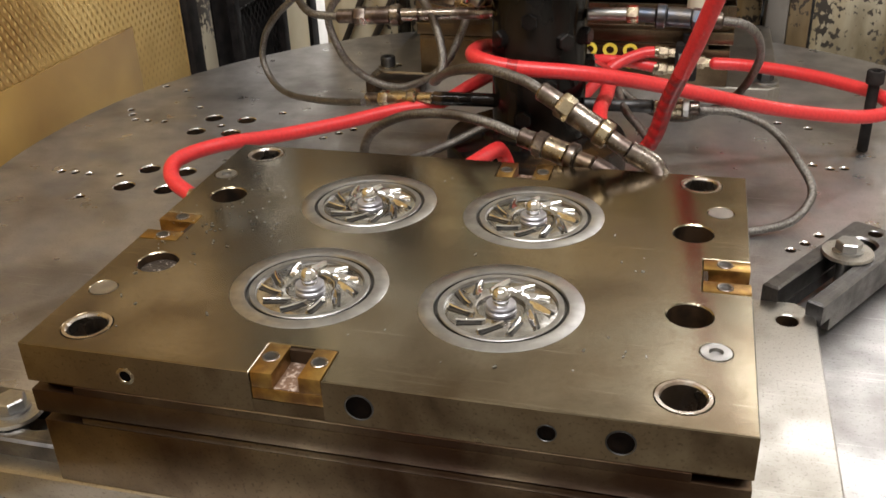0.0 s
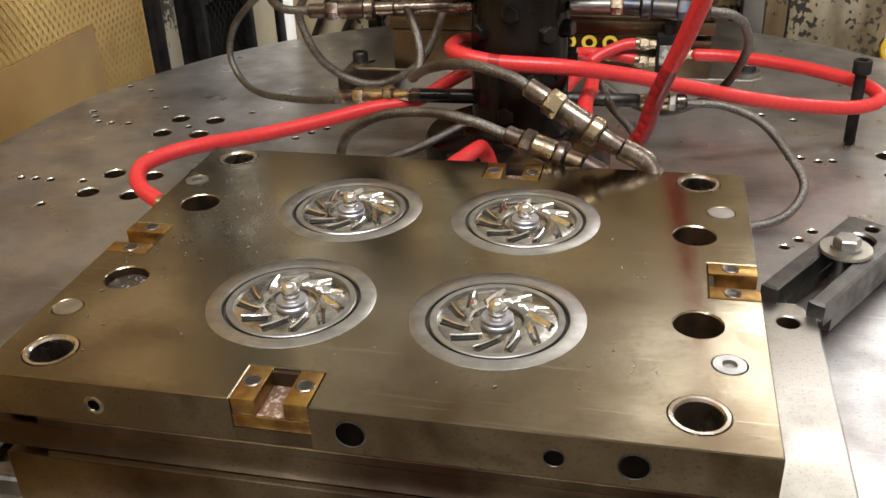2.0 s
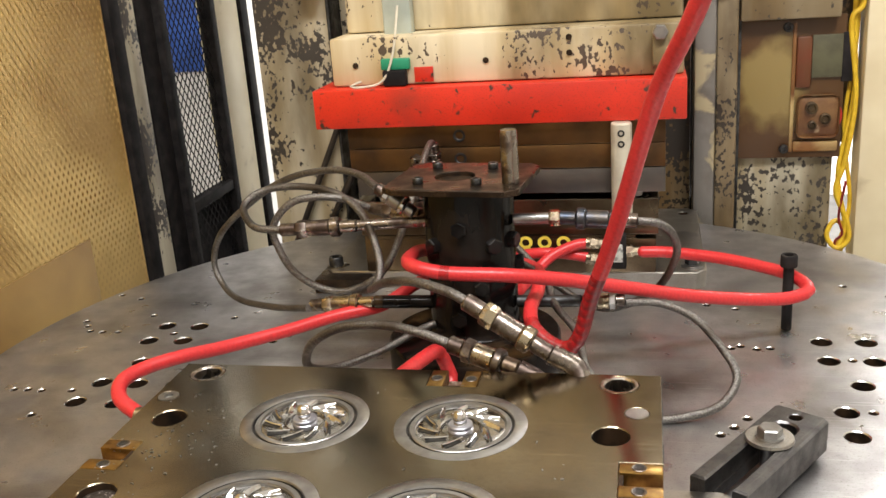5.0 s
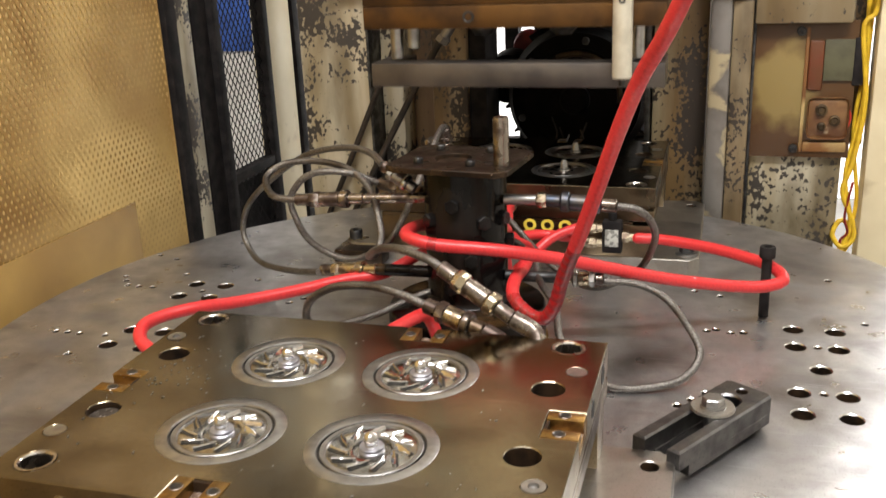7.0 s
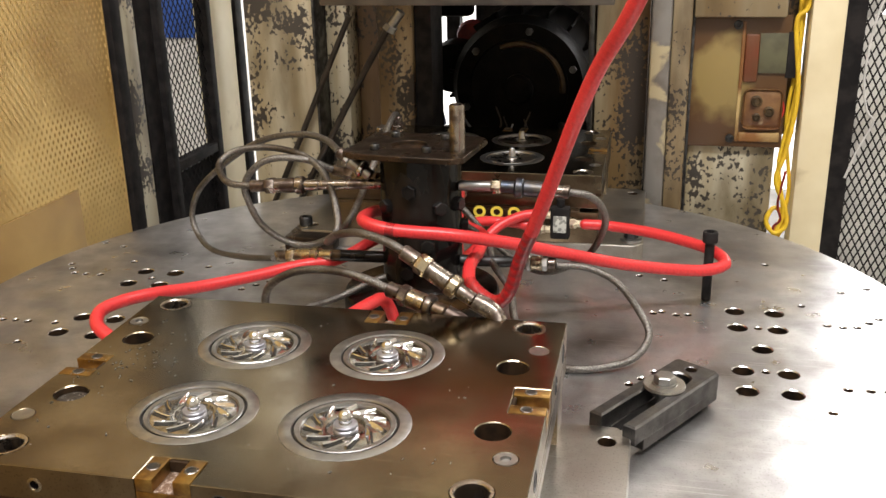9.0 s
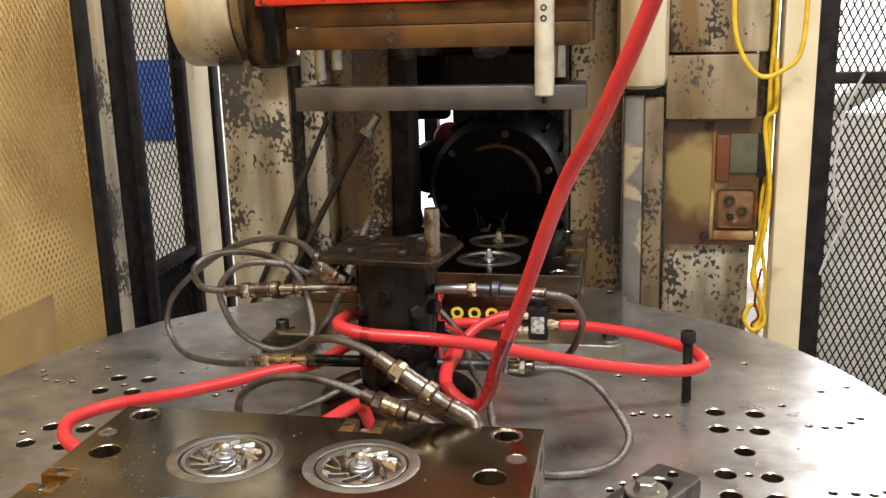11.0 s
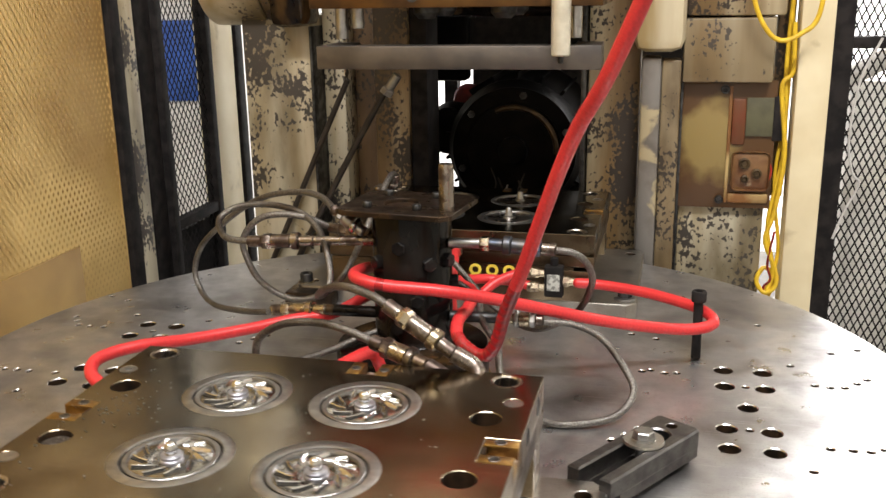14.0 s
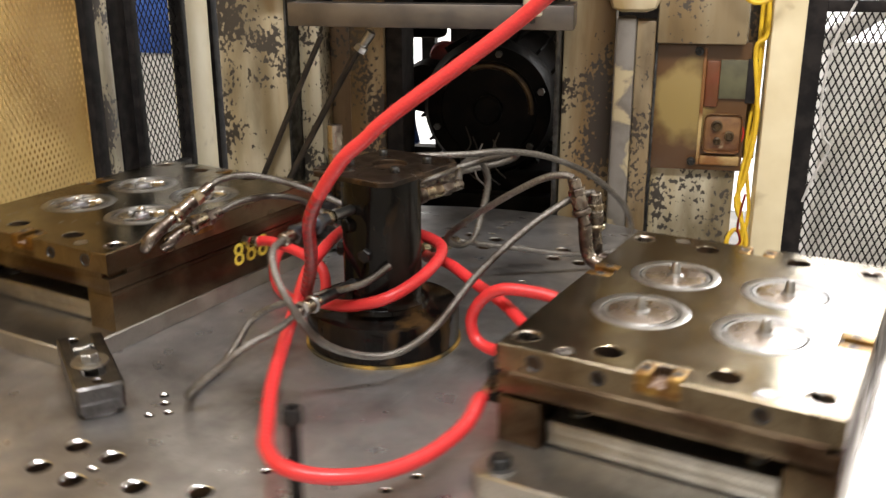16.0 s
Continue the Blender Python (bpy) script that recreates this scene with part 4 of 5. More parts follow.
# ---- the upper platen with its half of the mold ----
LIFTS = []


def upper_platen():
    u = thing("upper_platen", pose(0.003, 0.415, 0.236), "cream and red press platen carrying the brown upper mold", "press platen")
    LIFTS.append(u)
    o = pose(0, -0.415, -0.24)
    part("red_bar", box(B(), -0.258, 0.238, 0.250, 0.56, 0.243, 0.296, 0.002, o), RED_PAINT, u, "bright red scratched bolster bar")
    part("cream_ledge", box(B(), -0.235, 0.235, 0.275, 0.56, 0.297, 0.362, 0.004, o), CREAM, u, "stained cream painted ledge")
    part("cream_face", box(B(), -0.225, 0.235, 0.330, 0.56, 0.363, 0.62, 0.004, o), CREAM, u, "stained cream painted face")
    for z0, z1 in ((0.2120, 0.2425), (0.1795, 0.2110)):
        p = part("mold_plate", box(B(), -0.217, 0.212, 0.262, 0.575, z0, z1, 0.001, o), RUST_MOLD, u, "heat-browned steel mold plate")
        part("port", lathe(B(), [(0.0085, 0), (0.0085, 0.001), (0.006, 0.001), (0.005, 0.0)], 20, o @ pose(-0.06, 0.262, (z0 + z1) / 2, 90)), DARK_STEEL, p)
    part("guide_tube", rod(B(), o @ Vector((0.156, 0.247, 0.112)), o @ Vector((0.156, 0.247, 0.2425)), 0.0135, 24, 0.002), WHITE_TUBE, u, "pale grey tube with two screws")
    for z in (0.230, 0.216):
        part("screw", cap_screw(B(), 0.156, 0, 0, 0.0045, 0.0015, o @ pose(0, 0.2345, z, 90)), DARK_STEEL, u)
    part("tip", rod(B(), o @ Vector((0.156, 0.247, 0.102)), o @ Vector((0.156, 0.247, 0.113)), 0.004, 12), DARK_STEEL, u)
    for x in (-0.175, -0.15, 0.158, 0.173):
        part("guide_rod", rod(B(), o @ Vector((x, 0.285, 0.135 if abs(x) > 0.155 else 0.15)), o @ Vector((x, 0.285, 0.1795)), 0.0095, 20), RING_STEEL, u)
    for x, y in ((-0.06, 0.35), (0.06, 0.35), (-0.06, 0.48), (0.06, 0.48)):
        part("nozzle", lathe(B(), [(0.02, 0.1795), (0.02, 0.170), (0.012, 0.161), (0, 0.161)], 24, o @ pose(x, y, 0)), DARK_STEEL, u)
    # tie tube, switch and wire on the cream face
    part("clear_tube", box(B(), -0.165, -0.125, 0.305, 0.328, 0.335, 0.60, 0.004, o), PALE_TUBE, u, "pale clear tube strapped upright")
    part("green_switch", box(B(), -0.163, -0.123, 0.268, 0.30, 0.318, 0.333, 0.002, o), GREEN, u, "green plastic switch cap")
    part("black_switch", box(B(), -0.160, -0.128, 0.262, 0.275, 0.297, 0.318, 0.002, o), BLACK_PAINT, u)
    part("wire", pipe(B(), [o @ Vector(p) for p in ((-0.14, 0.295, 0.40), (-0.145, 0.27, 0.34), (-0.16, 0.262, 0.305), (-0.185, 0.258, 0.298), (-0.205, 0.258, 0.299), (-0.19, 0.262, 0.305))], 0.0018, 30, 8), WHITE_TUBE, u)
    part("red_mark", box(B(), -0.118, -0.092, 0.272, 0.2745, 0.300, 0.320, 0.0005, o), RED_PAINT, u)
    part("bracket", box(B(), 0.195, 0.215, 0.262, 0.274, 0.31, 0.35, 0.002, o), CREAM, u)
    part("bracket_screw", hexagon(B(), 0.205, 0, 0, 0.010, 0.008, o @ pose(0, 0.262, 0.352, 90)), RING_STEEL, u)
    # bolt holes are raised near-black discs, their shade only colour
    for x, z in ((-0.2, 0.325), (0.09, 0.33), (0.09, 0.35), (0.205, 0.32), (-0.02, 0.325)):
        part("bolt_hole", lathe(B(), [(0.004, 0), (0.004, 0.0012), (0, 0.0012)], 12, o @ pose(x, 0.2745, z, 90)), HOLE_SHADE, u)


def stripper_bar():
    s = thing("stripper_bar", pose(0.003, 0.415, 0.156), "dark grey steel stripper bar hung under the platen", "stripper bar")
    LIFTS.append(s)
    o = pose(0, -0.415, -0.16)
    part("front_bar", box(B(), -0.210, 0.212, 0.264, 0.300, 0.1445, 0.1785, 0.0015, o), GREY_BAR, s)
    for x in (-0.19, 0.19):
        part("side_bar", box(B(), x - 0.02, x + 0.02, 0.3005, 0.36, 0.1445, 0.1785, 0.0015, o), GREY_BAR, s)


WHITE_TUBE = material("pale_tube", (0.62, 0.58, 0.46), 0.35, 0.2, (0.5, 0.46, 0.36), 40, (0.4, 0.6), 0.03, 200)
PALE_TUBE = material("clear_plastic", (0.45, 0.50, 0.44), 0.2, 0.0, (0.36, 0.4, 0.35), 20)
GREEN = material("green_plastic", (0.02, 0.25, 0.13), 0.35)
GREY_BAR = material("grey_bar_steel", (0.115, 0.105, 0.10), 0.4, 0.9, (0.16, 0.14, 0.12), 20, (0.4, 0.6), 0.05, 160, 0.5)
upper_platen()
stripper_bar()

# ---- the post in the middle of the table ----


def post():
    p = spins(thing("rotary_manifold", pose(-0.001, 0.003, -0.0005), "oily black round manifold post on a wider round base", "manifold"))
    part("base_ring", lathe(B(), [(0.0, 0.001), (0.1005, 0.0008), (0.1005, 0.004), (0.0, 0.004)], 64), DIRTY_YELLOW, p, "worn yellow base edge")
    part("base_disc", lathe(B(), [(0.0, 0.004), (0.0965, 0.004), (0.098, 0.006), (0.098, 0.046), (0.0955, 0.050), (0.060, 0.053), (0.058, 0.058), (0, 0.058)], 72), BLACK, p)
    part("body", lathe(B(), [(0.056, 0.056), (0.052, 0.059), (0.0495, 0.066), (0.0495, 0.218), (0.047, 0.2243), (0.03, 0.2243)], 64, pose(0.002, 0.002, 0)), BLACK, p)
    m = pose(-0.008, 0.006, 0.2245, 0, 0, -6)
    corners = [(-0.070, -0.052), (-0.056, -0.062), (0.068, -0.062), (0.080, -0.050), (0.080, 0.050), (0.068, 0.062), (-0.060, 0.062), (-0.070, 0.052)]
    bm = slab(B(), corners, 0.0, 0.0065, [(-0.004, 0.0, 0.022, 0.005)], 0.001)
    part("top_plate", lift(bm, None, m), [PLATE_DARK, HOLE_SHADE], p, "oily brown steel top plate")
    for x, y in ((-0.035, -0.035), (0.03, -0.035), (-0.035, 0.035), (0.03, 0.035)):
        part("cap_screw", cap_screw(B(), x, y, 0.0065, 0.0058, 0.007, m), DARK_STEEL, p)
    part("peg", lathe(B(), [(0, 0), (0.0092, 0), (0.0092, 0.055), (0.0082, 0.057), (0, 0.057)], 28, pose(0.054, -0.027, 0.2305)), FITTING, p, "stained steel dowel peg")
    for turn, z in ((-92, 0.187), (-130, 0.165), (-52, 0.165), (-97, 0.085), (-18, 0.165), (10, 0.13), (-70, 0.12)):
        part("plug_bolt", hexagon(B(), 0, 0, 0, 0.0092, 0.009, pose(0.002, 0.002, z, 0, 0, turn) @ pose(0.0485, 0, 0, 0, 90)), BLACK_BOLT, p)


DIRTY_YELLOW = material("worn_yellow_paint", (0.50, 0.30, 0.05), 0.5, 0.0, (0.05, 0.04, 0.02), 14, (0.45, 0.6))
BLUED = material("blued_steel", (0.07, 0.085, 0.115), 0.36, 1.0, (0.12, 0.11, 0.10), 60, (0.4, 0.6), 0.05, 200, 0.45)
BLACK_BOLT = material("oily_black_bolt", (0.022, 0.02, 0.019), 0.25, 0.6, (0.010, 0.009, 0.008), 60)
PLATE_DARK = material("oily_brown_steel", (0.075, 0.05, 0.033), 0.24, 0.85, (0.025, 0.018, 0.013), 30, (0.4, 0.6), 0.08, 160, 0.45)
post()


def chain(parent, pieces):
    """Fittings in a row along a line: (name, start, end, radius, sides, material)."""
    for name, p0, p1, r, sides, mat_ in pieces:
        if sides == 6:
            n = (Vector(p1) - Vector(p0)).length
            part(name, lathe(B(), [(0, 0), (r * 0.9, 0), (r, n * 0.12), (r, n * 0.88), (r * 0.9, n), (0, n)], 6, along(p0, p1)), mat_, parent)
        else:
            part(name, rod(B(), p0, p1, r, 20, min(0.0015, r * 0.2)), mat_, parent)


def mix(a, b, w):
    return tuple(Vector(a).lerp(Vector(b), w))


def coupling(parent, a, b, s=1.0, body=None, tail=None):
    """A hose end from a to b: crimp, hexagon, sleeve, hexagon, nipple."""
    body, tail = body or FITTING, tail or BRASS
    row = [("crimp", 0.0, 0.22, 0.0072, 0, FITTING), ("hex_nut", 0.22, 0.36, 0.0098, 6, body), ("sleeve", 0.36, 0.66, 0.0088, 0, tail), ("collar", 0.66, 0.78, 0.0108, 0, body), ("nipple", 0.78, 1.0, 0.0066, 0, tail)]
    chain(parent, [(n, mix(a, b, u), mix(a, b, v + 0.004), r * s, k, mt) for n, u, v, r, k, mt in row])


def braided(pts, label, n=90, r=0.0044):
    h = spins(thing("braided_hose", pose(*pts[0]), label, "hose", "braided hoses"))
    o = Matrix.Translation(-Vector(pts[0]))
    part("hose", pipe(B(), [o @ Vector(p) for p in pts], r, n, 12), BRAID, h)
    return h, o


def rel(o, *ps):
    return [tuple(o @ Vector(p)) for p in ps]


# upper left of the post to the lower left
LOOP_A = [(-0.099, -0.003, 0.222), (-0.135, 0.052, 0.223), (-0.178, 0.084, 0.222), (-0.244, 0.119, 0.206), (-0.311, 0.159, 0.171), (-0.384, 0.186, 0.114), (-0.408, 0.194, 0.066), (-0.392, 0.18, 0.036), (-0.345, 0.13, 0.034), (-0.262, 0.05, 0.057), (-0.195, -0.005, 0.0785)]
h, o = braided(LOOP_A, "grey braided hose looping from the post to a brass coupling", 120)
a, b = rel(o, (-0.0994, -0.0033, 0.2218), (-0.0574, -0.0093, 0.1943))
coupling(h, a, b, 1.05, BRIGHT, RING_STEEL)
a, b, c = rel(o, (-0.1954, 0.0047, 0.0783), (-0.1134, -0.0073, 0.0883), (-0.0394, -0.0093, 0.0903))
coupling(h, a, b, 1.05, BRASS, BRASS)
chain(h, [("black_tube", b, c, 0.0075, 0, BLACK)])

LOOP_B = [(-0.2174, -0.0053, 0.1743), (-0.2514, 0.0047, 0.1743), (-0.2774, 0.0347, 0.1813), (-0.2824, 0.0547, 0.1913), (-0.2604, 0.0647, 0.2033), (-0.2164, 0.0647, 0.2073), (-0.1664, 0.0447, 0.2043), (-0.1284, 0.0147, 0.1913), (-0.1014, -0.0253, 0.1693), (-0.0894, -0.0503, 0.1443), (-0.0894, -0.0733, 0.1323), (-0.0844, -0.1053, 0.1413), (-0.0524, -0.1603, 0.1693), (-0.0114, -0.2103, 0.1893), (0.0246, -0.2333, 0.1893), (0.0406, -0.2393, 0.1833)]
h, o = braided(LOOP_B, "grey braided hose looping from the post to the bladed mold", 150)
a, b, c = rel(o, (-0.2174, -0.0053, 0.1743), (-0.1254, -0.0053, 0.1793), (-0.0374, -0.0053, 0.1843))
coupling(h, a, b, 1.05, FITTING, FITTING)
chain(h, [("steel_tube", b, c, 0.0062, 0, FITTING)])
a, b, c, d = rel(o, (0.0406, -0.2393, 0.1833), (0.1146, -0.2573, 0.1433), (0.1346, -0.2593, 0.1323), (0.1426, -0.2683, 0.1183))
coupling(h, a, b, 1.08, BRASS, FITTING)
part("elbow", pipe(B(), [b, c, d], 0.009, 16, 14), FITTING, h)

LOOP_C = [(-0.125, 0.045, 0.186), (-0.154, 0.034, 0.2), (-0.189, 0.03, 0.203), (-0.219, 0.03, 0.194), (-0.241, 0.03, 0.168), (-0.238, 0.03, 0.141), (-0.221, 0.03, 0.11), (-0.189, 0.034, 0.088), (-0.15, 0.032, 0.088), (-0.108, 0.04, 0.116), (-0.093, 0.111, 0.171), (-0.087, 0.177, 0.213), (-0.086, 0.209, 0.224), (-0.086, 0.224, 0.222)]
h, o = braided(LOOP_C, "grey braided hose dropping behind the post to the far mold", 110)
a, b = rel(o, (-0.1254, 0.0497, 0.1843), (-0.0374, 0.0147, 0.1783))
coupling(h, a, b, 1.0)
a, b, c, d = rel(o, (-0.086, 0.224, 0.222), (-0.0885, 0.240, 0.165), (-0.089, 0.247, 0.126), (-0.089, 0.270, 0.116))
coupling(h, a, b, 1.1, FITTING, FITTING)
part("elbow", pipe(B(), [b, c, d], 0.0085, 16, 14), FITTING, h)

LOOP_E = [(0.0246, -0.2403, 0.1433), (-0.0034, -0.2333, 0.1503), (-0.0394, -0.2203, 0.1513), (-0.0824, -0.2053, 0.1423), (-0.1134, -0.1953, 0.1253), (-0.1314, -0.1803, 0.1043), (-0.1414, -0.1553, 0.0763), (-0.1304, -0.1153, 0.0563), (-0.0954, -0.0703, 0.0543), (-0.0554, -0.0353, 0.0663), (-0.0394, -0.0253, 0.0703)]
h, o = braided(LOOP_E, "grey braided hose curving low behind the bladed mold", 100)
a, b, c, d = rel(o, (0.0246, -0.2403, 0.1433), (0.0866, -0.2563, 0.1283), (0.1026, -0.2593, 0.1203), (0.1086, -0.2683, 0.1133))
coupling(h, a, b, 1.12, FITTING, BRASS)
part("elbow", pipe(B(), [b, c, d], 0.0085, 16, 14), FITTING, h)

LOOP_F = [(0.1826, -0.0053, 0.1823), (0.204, -0.001, 0.178), (0.219, 0.012, 0.161), (0.223, 0.033, 0.13), (0.203, 0.053, 0.085), (0.157, 0.071, 0.053), (0.119, 0.1, 0.047), (0.073, 0.125, 0.068), (0.017, 0.148, 0.117), (-0.049, 0.182, 0.163), (-0.096, 0.221, 0.195), (-0.114, 0.241, 0.2)]
h, o = braided(LOOP_F, "grey braided hose sweeping round the post to the far mold", 130)
a, b, c = rel(o, (0.1826, -0.0053, 0.1823), (0.1006, -0.0053, 0.1863), (0.0506, -0.0053, 0.1853))
coupling(h, a, b, 1.1, BLUED, BLUED)
chain(h, [("steel_tube", b, c, 0.0062, 0, RING_STEEL), ("brass_nut", mix(b, c, -0.02), mix(b, c, 0.22), 0.0092, 6, BRASS)])
a, b, c, d = rel(o, (-0.114, 0.241, 0.200), (-0.116, 0.244, 0.140), (-0.116, 0.248, 0.118), (-0.116, 0.270, 0.114))
coupling(h, a, b, 1.2, BRASS, FITTING)
part("elbow", pipe(B(), [b, c, d], 0.009, 16, 14), FITTING, h)

LOOP_G = [(0.169, -0.005, 0.09), (0.206, 0, 0.087), (0.241, -0.015, 0.077), (0.269, -0.039, 0.052), (0.282, -0.06, 0.031), (0.267, -0.082, 0.012), (0.235, -0.1, 0.006), (0.191, -0.109, 0.006), (0.16, -0.107, 0.025), (0.133, -0.099, 0.054), (0.121, -0.061, 0.077), (0.094, -0.015, 0.09), (0.078, 0.028, 0.105), (0.046, 0.045, 0.12)]
h, o = braided(LOOP_G, "grey braided hose bowed over the table to the bladed mold", 100)
a, b, c = rel(o, (0.1686, -0.0053, 0.0923), (0.1226, -0.0053, 0.0913), (0.0506, -0.0053, 0.0903))
coupling(h, a, b, 1.0, RING_STEEL, BRASS)
chain(h, [("dark_tube", b, c, 0.0068, 0, DARK_STEEL)])

# ---- red water hoses ----
def manifold_valve(m, label):
    v = spins(thing("water_valve", m, label, "valve", "water valves"))
    part("valve_body", box(B(), -0.014, 0.014, -0.009, 0.009, -0.024, 0.024, 0.003), BLACK_PAINT, v)
    part("label_plate", box(B(), -0.0095, 0.0095, -0.0105, -0.009, -0.013, 0.012, 0.0005), GREY_LABEL, v, "pale worn label plate")
    part("stem", rod(B(), (0, 0, 0.024), (0, 0, 0.036), 0.006, 16), BLACK_PAINT, v)
    for x0, x1, z, mt in ((0.014, 0.034, 0.0, BRASS), (-0.036, -0.014, 0.011, BRASS), (-0.036, -0.014, -0.011, BRASS)):
        part("port_nut", lathe(B(), [(0, 0), (0.0085, 0), (0.0085, 0.009), (0.006, 0.009), (0.006, x1 - x0), (0, x1 - x0)], 6, along((x0, 0, z), (x1, 0, z))), mt, v)
    part("back_port", rod(B(), (0, 0.009, 0), (0, 0.023, 0), 0.007, 16), BRASS, v)
    return v


GREY_LABEL = material("worn_label", (0.5, 0.5, 0.45), 0.5, 0.0, (0.2, 0.2, 0.18), 160, (0.45, 0.55))
manifold_valve(pose(0.150, 0.2465, 0.064), "black water valve with brass ports on the far mold")
manifold_valve(pose(-0.238, -0.2555, 0.068, 0, 0, 180), "black water valve with brass ports on the bladed mold")


def red_hose(pts, label, n=90, ends=()):
    h = spins(thing("red_hose", pose(*pts[0]), label, "hose", "red water hoses"))
    o = Matrix.Translation(-Vector(pts[0]))
    part("hose", pipe(B(), [o @ Vector(p) for p in pts], 0.0074, n, 14), RED_HOSE, h)
    for p, q in ends:
        p, q = rel(o, p, q)
        chain(h, [("ferrule", mix(p, q, -0.15), mix(p, q, 0.35), 0.0082, 0, BRASS), ("barb_nut", mix(p, q, 0.35), q, 0.0075, 6, BRASS)])
    return h


CROSS = [(0.113, 0.246, 0.055), (0.081, 0.246, 0.060), (0.048, 0.237, 0.064), (0.022, 0.214, 0.068), (-0.010, 0.172, 0.076), (-0.037, 0.115, 0.086), (-0.058, 0.072, 0.094), (-0.077, 0.038, 0.092), (-0.110, 0.004, 0.079), (-0.154, -0.025, 0.078), (-0.199, -0.065, 0.076), (-0.25, -0.116, 0.078), (-0.279, -0.16, 0.086), (-0.303, -0.19, 0.087), (-0.314, -0.217, 0.085), (-0.303, -0.242, 0.079), (-0.276, -0.256, 0.07)]
red_hose(CROSS, "red rubber hose running between the two molds past the post", 140, [((0.112, 0.246, 0.054), (0.128, 0.246, 0.053)), ((-0.278, -0.256, 0.070), (-0.262, -0.256, 0.069))])
COIL = [(0.001, 0.255, 0.099), (0.004, 0.222, 0.104), (0.013, 0.180, 0.104), (0.016, 0.155, 0.087), (0.018, 0.142, 0.060), (0.020, 0.151, 0.035), (0.027, 0.181, 0.031), (0.045, 0.211, 0.046), (0.066, 0.231, 0.062), (0.095, 0.242, 0.073), (0.114, 0.246, 0.075)]
red_hose(COIL, "red rubber hose coiled in a small loop at the far mold", 80, [((0.002, 0.247, 0.100), (0.0, 0.270, 0.097)), ((0.112, 0.246, 0.075), (0.128, 0.246, 0.075))])
COIL_B = [(-0.044, -0.25, 0.08), (-0.044, -0.214, 0.085), (-0.02, -0.145, 0.087), (-0.018, -0.109, 0.074), (-0.013, -0.097, 0.052), (-0.01, -0.103, 0.034), (-0.033, -0.165, 0.009), (-0.054, -0.214, 0.011), (-0.074, -0.237, 0.033), (-0.104, -0.247, 0.052), (-0.154, -0.253, 0.064), (-0.2, -0.2555, 0.068)]
red_hose(COIL_B, "red rubber hose coiled in a small loop at the bladed mold", 80, [((-0.044, -0.240, 0.081), (-0.044, -0.266, 0.080))])


# ---- clamps and bolts ----
def forked_clamp(m, label):
    c = spins(thing("clamp", m, label, "clamp", "mold clamps"))
    w, far, near, tip, s = 0.026, 0.066, -0.074, -0.090, 0.0122

    def fork(end):
        return [(end, -w), (far - 0.004, -w), (far, -w + 0.004), (far, w - 0.004), (far - 0.004, w), (end, w), (end, s), (0.026, s)] + [(0.026 + s * math.cos(a), s * math.sin(a)) for a in (radians(d) for d in (60, 30, 0, -30, -60))] + [(0.026, -s), (end, -s)]

    bm = slab(B(), fork(tip), 0.0200, 0.0385, [(0.051, 0.0, 0.006, 0.02)], 0.0018)
    lower = [(x, y * 0.985) for x, y in fork(near)]
    part("body", slab(bm, lower, 0.0080, 0.0199, [], 0.0008), [CLAMP_STEEL, HOLE_SHADE], c, "worn dark steel forked bar")
    part("heel", box(B(), 0.046, 0.062, -0.020, 0.016, 0.0005, 0.0081, 0.002), CLAMP_STEEL, c)
    part("washer", lathe(B(), [(0.008, 0.0387), (0.0205, 0.0387), (0.0212, 0.0395), (0.0205, 0.042), (0.008, 0.042)], 40), PLATE_STEEL, c, "bright steel washer")
    bolt = part("bolt", lathe(B(), [(0, 0.0), (0.0075, 0.0), (0.0075, 0.042), (0.0125, 0.042), (0.0125, 0.044), (0, 0.044)], 28), RING_STEEL, c)
    part("bolt_head", hexagon(B(), 0, 0, 0.044, 0.0108, 0.0075), RING_STEEL, bolt)
    return c


forked_clamp(pose(0.298, -0.199, 0, 0, 0, 57.5), "dark steel forked clamp bolted beside the bladed mold")
forked_clamp(pose(-0.270, -0.538, 0, 0, 0, 0), "dark steel forked clamp bolted beside the bladed mold")
def strap_clamp(m):
    c = spins(thing("clamp", m, "plain steel strap clamp bolted by the far mold", "clamp", "mold clamps"))
    part("bar", box(B(), -0.018, 0.062, -0.052, 0.018, 0.0005, 0.022, 0.002), PLATE_DARK, c)
    part("washer", lathe(B(), [(0.004, 0.0222), (0.0135, 0.0222), (0.0135, 0.026), (0.004, 0.026)], 28), BRASS, c)
    part("bolt_head", cap_screw(B(), 0, 0, 0.026, 0.0105, 0.014), DARK_STEEL, c)


strap_clamp(pose(-0.262, 0.292, 0))
forked_clamp(pose(-0.270, -0.278, 0, 0, 0, 115), "dark steel forked clamp bolted behind the bladed mold")


def stop_bolt(m):
    b_ = spins(thing("socket_bolt", m, "tall black socket head bolt standing in the table", "bolt"))
    part("shank", rod(B(), (0, 0, 0.0005), (0, 0, 0.081), 0.0062, 20), BLACK_PAINT, b_)
    part("head", cap_screw(B(), 0, 0, 0.081, 0.0098, 0.0145), BLACK_PAINT, b_)


stop_bolt(pose(0.3556, 0.138, 0))


